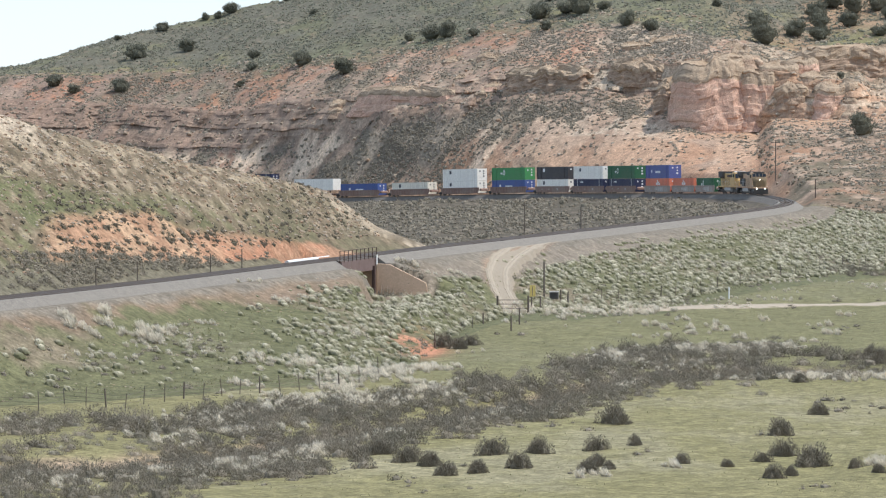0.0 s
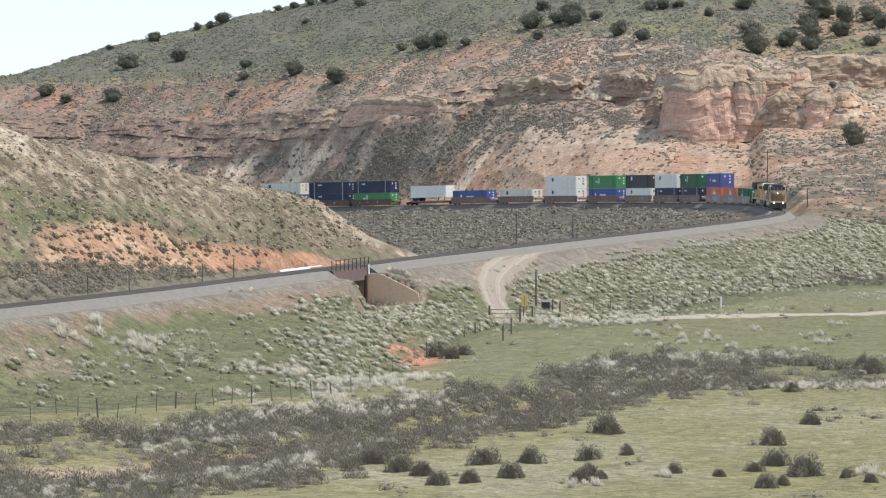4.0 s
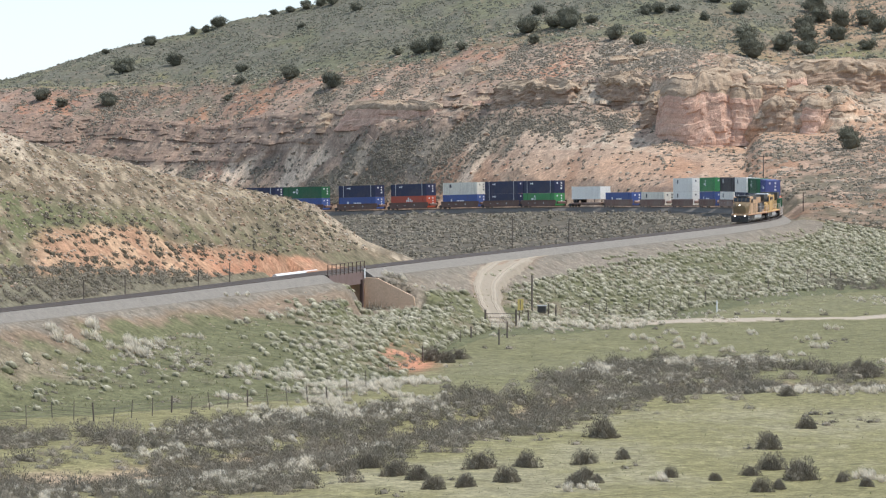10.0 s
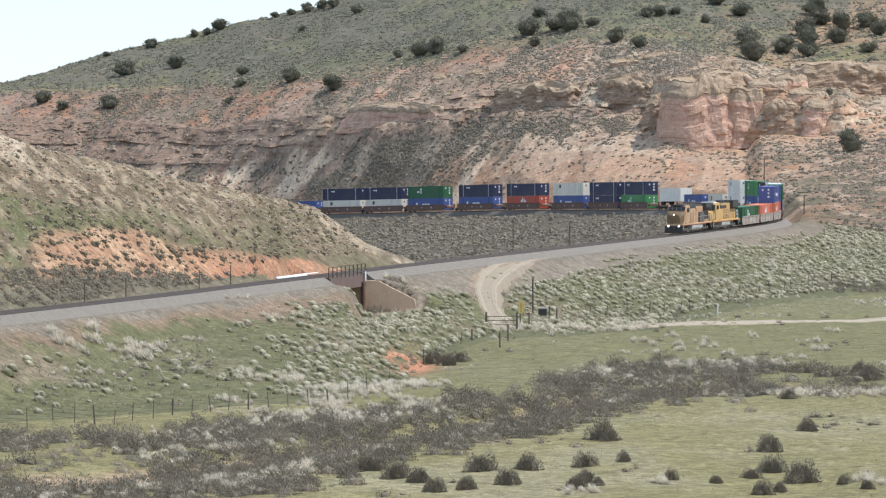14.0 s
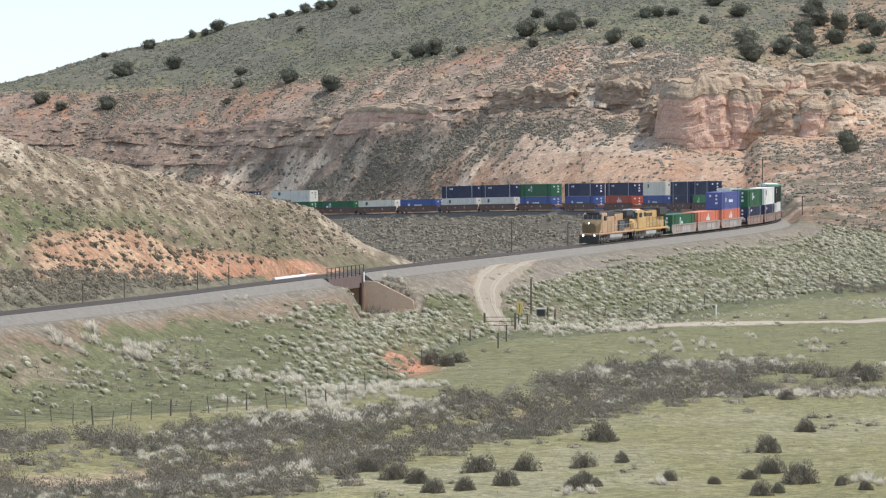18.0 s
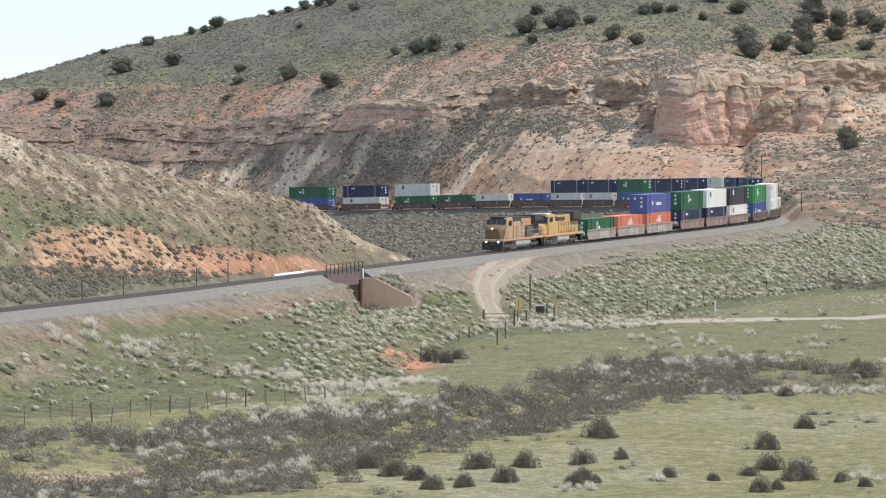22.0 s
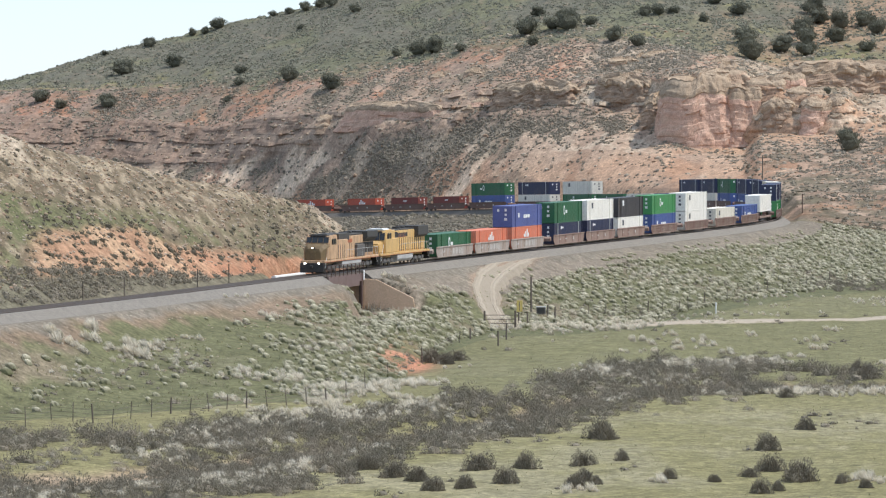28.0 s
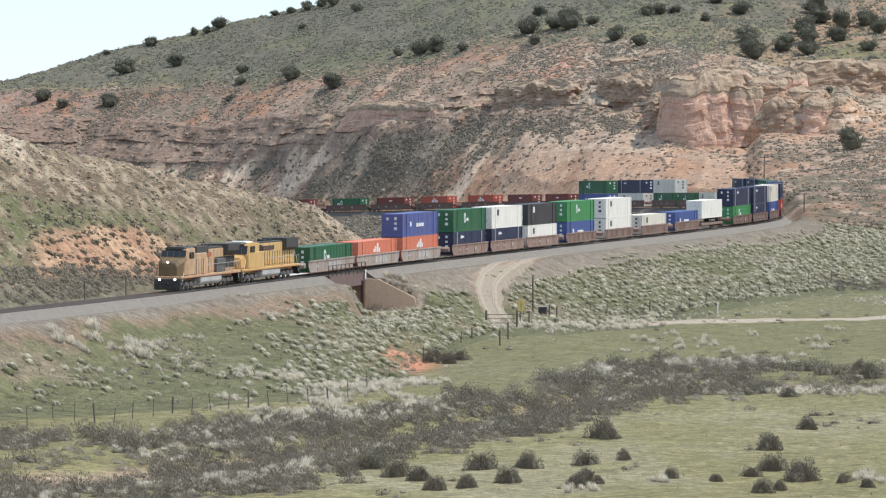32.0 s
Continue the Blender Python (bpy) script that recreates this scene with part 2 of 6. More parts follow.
CLIFF_TOP = ((-147.6, 1296, 16.9), (-127, 1286, 16.2), (-101.3, 1269, 15.4), (-76, 1246, 13.6), (-62.5, 1228.9, 13.1), (-51, 1212.8, 15), (-27.1, 1171, 18.7), (-4.9, 1152.5, 20.2), (16.6, 1136, 24.2), (37.6, 1121.5, 25.6), (51.1, 1107.5, 25.8), (55.2, 1093.8, 26.4), (57.4, 1083, 26.7), (72, 1067, 26.8), (75.2, 1064.3, 24), (84.8, 1058.1, 21.8), (94.8, 1051, 20.5), (97.4, 1050.3, 17.6), (103.6, 1048.7, 16.9), (118.9, 1042, 18.2))
SHOULDER = ((-150.9, 1325, 20.2), (-129.7, 1313.6, 23.2), (-103.8, 1299.3, 23.8), (-78.3, 1285, 24.7), (-52.7, 1253.5, 25.4), (-28.3, 1222, 27.6), (-12.8, 1211.3, 29.8), (2.4, 1200.7, 33.1), (17.4, 1190, 35.2), (32.1, 1178.3, 37.1), (46.4, 1166.7, 37), (60.5, 1155, 35), (74, 1138.3, 32.2), (87.7, 1130.7, 29), (127.2, 1115, 28.3))
SKYLINE = ((-154.3, 1355, 20.2), (-133.7, 1353.6, 26.1), (-123.9, 1358.9, 28.6), (-114.1, 1364.1, 31.9), (-100.9, 1371.2, 36.1), (-84.1, 1380, 40.5), (-66.5, 1375.2, 44.3), (-49, 1370.4, 48.5), (-38.6, 1367.5, 50.3), (-24.8, 1367.7, 54), (2.8, 1377.3, 61.8), (37.8, 1388.3, 70), (91, 1400.5, 78.4), (164.9, 1445, 87.5))

SHEET = np.random.RandomState(7).rand(256, 256)


def grain(x, y, seed=0):
    x, y = np.asarray(x, float) + seed * 17.3, np.asarray(y, float) - seed * 9.7
    i, j = np.floor(x).astype(int), np.floor(y).astype(int)
    u, v = x - i, y - j
    u, v = u * u * (3 - 2 * u), v * v * (3 - 2 * v)
    g = lambda a, b: SHEET[a & 255, b & 255]
    return (g(i, j) * (1 - u) + g(i + 1, j) * u) * (1 - v) + (g(i, j + 1) * (1 - u) + g(i + 1, j + 1) * u) * v


def fbm(x, y, octaves=4, seed=0):
    """Noise between about -1 and 1."""
    total, amp = 0.0, 1.0
    for k in range(octaves):
        total = total + amp * (grain(x * 2 ** k, y * 2 ** k, seed + k) * 2 - 1)
        amp *= 0.55
    return total / 1.6


def ridge(x, y, octaves=3, seed=0):
    return 1 - 2 * np.abs(fbm(x, y, octaves, seed))


def smooth(a, lo, hi):
    t = np.clip((a - lo) / (hi - lo), 0, 1)
    return t * t * (3 - 2 * t)


def bearing_range(line):
    p = np.array(line)
    return np.arctan2(p[:, 0], p[:, 1]), np.hypot(p[:, 0], p[:, 1]), p[:, 2]


fine_phi = np.radians(np.linspace(-6.5, 6.5, 490))
side_phi = np.radians(np.array([6.7, 7, 7.5, 8, 9, 10, 12, 14, 17, 20, 25, 30, 37, 45, 55, 65, 80, 95, 110, 125, 140, 155, 168, 180]))
PHI = np.concatenate((-side_phi[::-1], fine_phi, side_phi))
FLAT = lambda r, z: (np.full_like(PHI, r), np.full_like(PHI, z))
edges = [FLAT(0.01, 18.4), FLAT(165, -6.6), FLAT(292, -7)]
for line in (VALLEY_TOE, NEAR_BED, HILL_TOE, HILL_CREST, GULLY, FAR_BED, SLOPE_FOOT, CLIFF_FOOT, CLIFF_TOP, SHOULDER, SKYLINE):
    a, r, z = bearing_range(line)
    r, z = np.interp(PHI, a, r), np.interp(PHI, a, z)
    if line in (NEAR_BED, HILL_TOE, GULLY, FAR_BED, SLOPE_FOOT, SHOULDER):
        r, z = (np.convolve(np.pad(v, 7, mode="edge"), np.ones(15) / 15, mode="valid") for v in (r, z))
    edges.append((r, z))
edges.append((edges[-1][0] + 260, edges[-1][1] - 6))
edges.append(FLAT(4500, 10))
ROWS = (8, 8, 110, 80, 10, 80, 24, 60, 8, 90, 50, 60, 64, 5, 6)
SEG, TT, RR, ZZ = [], [], [], []
for k, count in enumerate(ROWS):
    for i in range(count + (k == len(ROWS) - 1)):
        t = i / count
        SEG.append(k), TT.append(t)
        RR.append(edges[k][0] * (1 - t) + edges[k + 1][0] * t)
        ZZ.append(edges[k][1] * (1 - t) + edges[k + 1][1] * t)
SEG, TT, RR, ZZ = np.array(SEG), np.array(TT), np.array(RR), np.array(ZZ)
RR = np.maximum.accumulate(RR + np.arange(len(RR))[:, None] * 1e-3, axis=0)
V = (SEG + TT)[:, None] * np.ones_like(PHI)[None, :]
# round off the breaks of slope, but not the rock faces
for _ in range(4):
    soft = (ZZ[:-2] + 2 * ZZ[1:-1] + ZZ[2:]) / 4
    keep = ((V[1:-1] > 9.9) & (V[1:-1] < 11.2))
    ZZ[1:-1] = np.where(keep, ZZ[1:-1], soft)
XX, YY = RR * np.sin(PHI), RR * np.cos(PHI)
BEAR = np.degrees(PHI)[None, :] * np.ones_like(RR)

# relief: spurs and ledges on the far hillside, rills on the near hill, hummocks below
foot_z = edges[9][1][None, :]
HIGH = ZZ - foot_z
far_face = smooth(V, 9.0, 9.5) * (1 - smooth(V, 11.2, 12.4))
slant = XX - 1.25 * HIGH
streak = XX - 0.85 * HIGH
spur = ridge(streak / 8, HIGH / 55, 3, 33)
rock = smooth(V, 9.75, 10.0) * (1 - smooth(V, 11.0, 11.2))
block = ridge(XX / 9, HIGH / 14, 3, 11)
push = far_face * (-2.4 * spur - 1.3 * fbm(streak / 5, HIGH / 9, 3, 13)) - rock * 1.6 * block
bed = np.floor(ZZ / 1.3 + 0.8 * fbm(XX / 14, ZZ / 9, 2, 5)).astype(int)
slab = np.floor(XX / 3.4 + 5 * SHEET[(bed * 7) & 255, 9] + 0.5 * fbm(XX / 4, ZZ / 3, 2, 6)).astype(int)
push -= rock * (1.3 * SHEET[(bed * 11) & 255, 31] + 1.1 * SHEET[(bed * 13 + slab * 5) & 255, (slab * 3) & 255])
push += smooth(V, 5.0, 5.3) * (1 - smooth(V, 5.9, 6.0)) * (-1.0 * ridge((XX - 0.4 * ZZ) / 7, ZZ / 40, 3, 21))
# ribs of the bare bluff over the track
push -= smooth(V, 5.12, 5.2) * (1 - smooth(V, 5.38, 5.55)) * 2.6 * ridge((XX + 1.2 * ZZ) / 4.2, ZZ / 30, 2, 23)
RR = RR + push
XX, YY = RR * np.sin(PHI), RR * np.cos(PHI)
lump = np.where(V < 3, 0.35, np.where(V < 5, 0.3, np.where(V < 6, 0.5, np.where(V < 9, 0.4, np.where(V < 12, 0.8, 1.3)))))
ZZ = ZZ + lump * fbm(XX / 14, YY / 22, 4, 31) + 0.10 * fbm(XX / 1.6, YY / 1.6, 2, 41)
# the creek bed winds through the valley floor
CREEK = ((-60, 316), (-35, 322), (-25, 330), (-18, 338), (-10.5, 350), (-4, 368), (5.8, 392), (11.5, 408), (17, 424), (24, 428), (32, 432), (48, 436), (75, 445), (110, 450))
creek_y = np.interp(XX, *zip(*CREEK)) + 6 * fbm(XX / 25, XX * 0, 2, 51)
creek = np.exp(-((YY - creek_y) / 9) ** 2) * (V < 3.3)
ZZ = ZZ - 1.3 * creek
# grading for the railway
flatX, flatY = XX.ravel(), YY.ravel()
dist, near_z, along = np.full(flatX.shape, 1e9), np.zeros(flatX.shape), np.zeros(flatX.shape)
cx, cy, cz, cs = TX[::2], TY[::2], TZ[::2], TS[::2]
idx = np.nonzero((flatY > 150) & (np.hypot(flatX, flatY) < 1700) & (np.abs(flatX) < 700))[0]
for part_of in np.array_split(idx, 120):
    d2 = (flatX[part_of, None] - cx) ** 2 + (flatY[part_of, None] - cy) ** 2
    j = d2.argmin(1)
    ex, ey, th = flatX[part_of] - cx[j], flatY[part_of] - cy[j], TH[::2][j]
    slide = np.clip(ex * np.cos(th) + ey * np.sin(th), -1.2, 1.2)
    dist[part_of], near_z[part_of], along[part_of] = np.hypot(ex - slide * np.cos(th), ey - slide * np.sin(th)), cz[j], cs[j] + slide
DIST, TRACK_Z = dist.reshape(XX.shape), near_z.reshape(XX.shape)
base = TRACK_Z - 1.05
reach = np.clip(DIST - 3.9, 0, None)
ZZ = np.where(DIST < 60, np.clip(ZZ, base - reach * 0.52, base + reach * 0.6 + np.where(V > 9, 0.055, 0.02) * reach ** 2), ZZ)
# the stream's cut under the bridge
ALONG = along.reshape(XX.shape)
near_side = V < 4.0
left_edge = np.where(near_side, 366.4 + 3.6 * np.clip(DIST - 2.8, 0, 20), 379.6)
cut = smooth(ALONG - 0.8 * np.clip(DIST - 8.5, 0, 30) * near_side + 0.157 * np.clip(DIST, 0, 8.5), 365.0 - 1.2 * np.clip(DIST - 8.5, 0, 4) * near_side, 365.9) * (1 - smooth(ALONG - left_edge, 0, np.where(near_side, 9.0, 1.2))) * (DIST < np.where(near_side, 34, 4.6))
cut = cut * (1 - smooth(np.where(near_side, DIST, DIST * 2.5), 15, 30))
ZZ = ZZ * (1 - cut) + np.minimum(ZZ, -4.9) * cut


# the bank lies open under the girders
span = smooth(ALONG, 366.2, 366.8) * (1 - smooth(ALONG, 379, 380)) * (1 - smooth(DIST, 5, 8))
ZZ = ZZ * (1 - span) + np.minimum(ZZ, TRACK_Z - 1.95) * span


# ---- colours of the ground ----
C = lambda r, g, b: np.array((r, g, b))
GRASS, DRYGRASS, SAGEGROUND = C(0.212, 0.189, 0.093), C(0.27, 0.24, 0.15), C(0.225, 0.20, 0.14)
RED, ORANGE, CREAM, GREYROCK, TAN = C(0.45, 0.20, 0.115), C(0.52, 0.315, 0.195), C(0.58, 0.47, 0.35), C(0.34, 0.255, 0.19), C(0.38, 0.27, 0.19)
n1, n2, n3 = fbm(XX / 18, YY / 30, 4, 61), fbm(XX / 5, YY / 8, 4, 71), fbm(XX / 2.0, YY / 3.0, 3, 81)
soil = np.zeros((*XX.shape, 3)) + GRASS
PATHS = (((8.0, 540), (6.9, 545), (6.1, 553.8), (5.4, 565.6), (5.6, 574.2), (6.9, 585), (9.6, 602), (13.5, 626)),)


def lay(colour, weight):
    global soil
    w = np.clip(weight, 0, 1)[..., None]
    soil = soil * (1 - w) + colour * w


lay(DRYGRASS, smooth(n1 + 0.5 * n2 + 0.4 * n3, -0.1, 0.8) * (V < 3) * 0.75)
lay(C(0.155, 0.148, 0.078), smooth(YY + 12 * n1, 395, 440) * (V < 3) * 0.65)
lay(TAN, smooth(creek + 0.3 * n2, 0.35, 0.8) * 0.8)
lay(C(0.122, 0.122, 0.064), (V >= 2.9) * (V < 4) * 0.85)
lay(DRYGRASS * 0.7, smooth(n2 + 0.5 * n3, 0.1, 0.7) * (V >= 3) * (V < 4) * 0.5)
lay(C(0.225, 0.175, 0.125), smooth(n1 + 0.4 * n2 + 0.2 * n3, 0.05, 0.5) * (V >= 3) * (V < 4) * 0.65)
paler_dirt = smooth(BEAR + 0.3 * n2, -1.6, 0.0)[..., None]
lay(C(0.225, 0.162, 0.112) * (1 - paler_dirt) + C(0.225, 0.186, 0.145) * paler_dirt, (DIST < 16) * smooth(11 - 3.2 * (1 - smooth(BEAR, -3.2, -1.6)) - DIST + 2.5 * n2 + 1.5 * n3, 0, 2) * (V < 4.2) * 0.9)
lay(C(0.205, 0.176, 0.138), (DIST < 12) * smooth(5.8 - DIST + 1.2 * n2 + 0.8 * n3, 0, 1.5) * (V < 4.2) * 0.95)
clay = np.exp(-(((XX + 3.5) / 2.6) ** 2 + ((YY - 466) / 12) ** 2))
lay(RED * 0.85 + TAN * 0.15, clay * smooth(n3 + n2, -0.7, 0.0) * 1.5)
PATH_DIST = np.full(XX.shape, 1e3)
for way in PATHS:
    for (ax, ay), (bx, by) in zip(way, way[1:]):
        t = np.clip(((XX - ax) * (bx - ax) + (YY - ay) * (by - ay)) / ((bx - ax) ** 2 + (by - ay) ** 2), 0, 1)
        PATH_DIST = np.minimum(PATH_DIST, np.hypot(XX - ax - t * (bx - ax), YY - ay - t * (by - ay)))
lay(TAN * 0.75, 0.85 * smooth(2.3 + 0.5 * n2 - PATH_DIST, 0, 1.2))
# near hill
hill = (V >= 4.4) & (V < 7)
hi = np.clip((V - 5), 0, 1)
lay(C(0.185, 0.142, 0.094), hill * 1.0)
n4 = fbm(XX / 0.9, YY / 1.6, 2, 87)
lay(C(0.34, 0.272, 0.188), hill * smooth(n4 + 0.5 * n3 + 0.5 * (hi - 0.7), 0.0, 0.35) * 0.85)
lay(C(0.125, 0.10, 0.066), hill * smooth(0.5 * n2 - n4 - 0.4 * n3, 0.1, 0.45) * 0.75)
green_belt = smooth(hi + 0.06 * n1 + 0.05 * n2, 0.36, 0.46) * (1 - smooth(hi + 0.10 * n1 + 0.06 * n2, 0.58, 0.72)) + (1 - smooth(BEAR + 0.3 * n1, -5.2, -4.9)) * (1 - smooth(hi, 0.55, 0.66))
lay(C(0.13, 0.13, 0.065), hill * green_belt * smooth(n2 + 0.5 * n3 + 0.3 * n1, -0.45, 0.2) * 0.85)
bluff_top = np.interp(BEAR, (-5.0, -4.2, -3.4, -2.6, -1.6), (0.44, 0.47, 0.44, 0.40, 0.36)) + 0.07 * n1 + 0.04 * n2
red_band = smooth(hi + 0.03 * n2, 0.14, 0.19) * (1 - smooth(hi - bluff_top, -0.05, 0.03)) * smooth(BEAR + 0.3 * n1, -5.2, -4.8)
lay(C(0.36, 0.21, 0.13), hill * red_band * smooth(n2 + 0.6 * n1 + 0.6, -0.5, 0.2) * 0.95)
lay(C(0.44, 0.295, 0.185), hill * red_band * smooth(n3 + 0.5 * n2, -0.05, 0.4) * (1 - smooth(BEAR, -3.2, -2.4)) * 0.8)
lay(RED * 0.9, hill * red_band * smooth(BEAR + 0.4 * n2, -3.4, -2.6) * smooth(n2 + 0.4 * n3, -0.4, 0.3) * 0.6)
# sage soil in the rills, with gully shadow put into its dark colour
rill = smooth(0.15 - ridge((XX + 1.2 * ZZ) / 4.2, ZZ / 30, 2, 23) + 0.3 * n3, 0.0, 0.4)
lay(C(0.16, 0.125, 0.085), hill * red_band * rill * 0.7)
lay(SAGEGROUND * 0.7, hill * (1 - smooth(hi + 0.03 * n2, 0.12, 0.19)) * 0.9)
lay(CREAM * 0.85, hill * smooth(hi + 0.1 * n2, 0.86, 0.97) * smooth(n2 + 0.6 * n3, -0.3, 0.3) * (0.6 * smooth(BEAR, -1.9, -1.5) + 1 - smooth(BEAR, -5.3, -4.9)) * 0.8)
tail = hill * smooth(BEAR + 0.3 * n1, -2.9, -2.1) * (1 - red_band) * (V < 6.0)
lay(C(0.15, 0.128, 0.08), tail * smooth(n2 + 0.5 * n3, -0.5, 0.1) * (1 - smooth(hi + 0.1 * n2, 0.86, 0.97)) * 0.8)
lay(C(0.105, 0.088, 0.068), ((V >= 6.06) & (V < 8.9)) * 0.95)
lay(CREAM * 0.6, ((V >= 6) & (V < 8.9)) * (XX > -12) * smooth(n3 + 0.5 * n2, 0.3, 0.7) * 0.4)
lay(C(0.26, 0.18, 0.122), ((V >= 6) & (V < 8.9)) * smooth(XX + 5 * n2, 62, 72) * 0.85)
# far hillside
cover = fbm(slant / 13, HIGH / 40, 4, 17) + 0.35 * n2 - 0.55 * smooth(BEAR, 0.6, 2.0) * (1 - smooth(V, 9.5, 10.0)) + 0.2
sage_band = smooth(slant + 5 * n2, -46, -34) * (1 - smooth(slant + 8 * n2, -14, 0)) * (1 - smooth(V + 0.2 * n2, 10.0, 10.4))
bare_apron = smooth(slant + 8 * n2, -14, 0) * (1 - smooth(V + 0.15 * n2, 9.6, 9.9)) * (1 - smooth(BEAR + 0.7 * n1 + 0.4 * n2, 3.4, 5.6))
cover = cover + 0.8 * sage_band - 0.5 * bare_apron
face_on = (V >= 9) * (V < 12)
west = 1 - smooth(BEAR + 0.4 * n1, 0.2, 1.4)
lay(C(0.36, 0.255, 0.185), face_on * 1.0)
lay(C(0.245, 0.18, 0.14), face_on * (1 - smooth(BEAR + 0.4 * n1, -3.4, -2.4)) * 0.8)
lay(RED * 0.85, face_on * smooth(n1 + 0.5 * n2 + 0.3 * (V - 10.5), 0.0, 0.6) * 0.45)
# dark sage ground between the spurs, the gullies' shadow partly in its colour
lay(C(0.205, 0.168, 0.132), face_on * smooth(0.2 - spur + 0.3 * n3 + 0.3 * n2, 0.0, 0.5) * west * 0.85)
east = smooth(BEAR + 0.3 * n1, 3.4, 4.2) * (1 - smooth(V, 9.7, 9.95))
lay(SAGEGROUND * 0.75, face_on * smooth(cover + 0.3 * n3, -0.1, 0.3) * (1 - 0.6 * east) * 0.8)
lay(C(0.29, 0.195, 0.13), face_on * east * smooth(n2 + 0.5 * n3, -0.2, 0.3) * 0.7)
lay(C(0.205, 0.175, 0.138), face_on * np.maximum(sage_band, smooth(fbm(slant / 26, HIGH / 60, 3, 29) + 0.25 * n2 - bare_apron, 0.05, 0.4) * (1 - west)) * 0.85)
lay(C(0.41, 0.238, 0.148), (V >= 9) * (V < 9.8) * smooth(BEAR, -1.6, 0.2) * (1 - smooth(V + 0.2 * n1 - 0.25 * smooth(BEAR, 2.0, 3.4), 9.3, 9.7)) * smooth(n1 + 0.5 * n2 + 0.4, -0.5, 0.2) * (1 - 0.8 * smooth(BEAR + 0.3 * n2, 3.9, 4.7)) * 0.9)
lay(C(0.62, 0.475, 0.345), face_on * (1 - smooth(V, 10.6, 11.0)) * smooth(spur + 0.35 * n3 + 0.2 * n2, 0.25, 0.6) * (1 - 0.85 * sage_band) * (0.25 + 0.75 * west) * smooth(BEAR + 0.4 * n1, -4.2, -3.0) * 0.9)
lay(ORANGE * 1.05, (V >= 9) * (V < 9.5) * west * smooth(BEAR, -3.2, -2.4) * (1 - smooth(V + 0.25 * n1 + 0.15 * n2, 9.12, 9.35)) * 0.8)
lay(CREAM * 0.95, ((V > 9.55) & (V < 10.0)) * smooth(n3 + 0.6 * n2, -0.1, 0.4) * smooth(BEAR + 0.3 * n2, 1.2, 1.8) * (1 - smooth(BEAR + 0.3 * n2, 2.5, 3.0)) * 0.6)
outer = ((V >= 7.6) & (V < 9.75)) * smooth(BEAR + 0.2 * n2, 3.95, 4.4)
lay(C(0.205, 0.148, 0.104), outer * smooth(n2 + 0.4 * n3, -0.5, 0.1) * 0.9)
lay(C(0.36, 0.195, 0.115), outer * smooth(n1 + 0.5 * n2, 0.0, 0.4) * 0.65)
lay(C(0.13, 0.118, 0.078), outer * smooth(-n1 + 0.6 * n2, 0.0, 0.4) * 0.7)
# dark strip along the far track: ballast, with the train's shade in its colour
lay(C(0.10, 0.085, 0.07), (V > 7.5) * (V < 10) * (1 - smooth(DIST + 0.6 * n3, 5.0, 7.0)) * (1 - smooth(BEAR, 3.9, 4.3)) * 0.9)
lay(CREAM * 1.05, ((V > 9.9) & (V < 10.6)) * np.exp(-((BEAR + 3.08) / 0.22) ** 2 - ((V - 10.15) / 0.2) ** 2) * 1.3)
band = fbm(XX / 60, HIGH / 2.2, 3, 91)
lay(C(0.30, 0.205, 0.15), rock * 0.8)
lay(C(0.22, 0.15, 0.115), rock * (1 - smooth(BEAR + 0.4 * n1, -2.9, -1.8)) * 0.35)
lay(GREYROCK, rock * smooth(band + 0.3 * n3, 0.0, 0.4) * smooth(BEAR, -3.2, -1.8) * 0.8)
lay(ORANGE, rock * smooth(BEAR + 0.4 * n2, 2.3, 3.1) * 0.6)
lay(CREAM * 0.9, rock * smooth(-band + 0.3 * n3, 0.2, 0.6) * (0.12 + 0.2 * smooth(BEAR, -2.5, -1.5) + 0.4 * smooth(BEAR, 0.0, 2.0)))
lay(RED, (V > 11.05) * (V < 12.1) * smooth(n1 + 0.4 * n2 + 0.2 * n3, -0.2, 0.35) * (1 - smooth(BEAR + 0.6 * n1, 1.2, 3.2)) * 0.55)
lay(C(0.27, 0.19, 0.145), (V > 11.02) * (V < 12.1) * smooth(n3 - 0.3 * n2, -0.1, 0.3) * west * 0.7)
lay(C(0.47, 0.36, 0.26), (V > 11.02) * (V < 12.0) * smooth(n3 + 0.4 * n2, -0.2, 0.3) * smooth(BEAR + 0.6 * n1, 0.3, 2.0) * 0.75)
up = smooth(V + 0.35 * n2 + 0.3 * n1, 11.75, 12.25)
lay(C(0.142, 0.132, 0.098), up)
lay(C(0.165, 0.165, 0.085), up * smooth(n1 + 0.3 * n2, 0.0, 0.6) * 0.5)
lay(TAN * 0.7, up * smooth(n3 + 0.4 * n2, 0.35, 0.7) * 0.4)
lay(ORANGE * 0.85, up * smooth(BEAR, 3.0, 4.4) * smooth(n1, -0.2, 0.3) * 0.6)


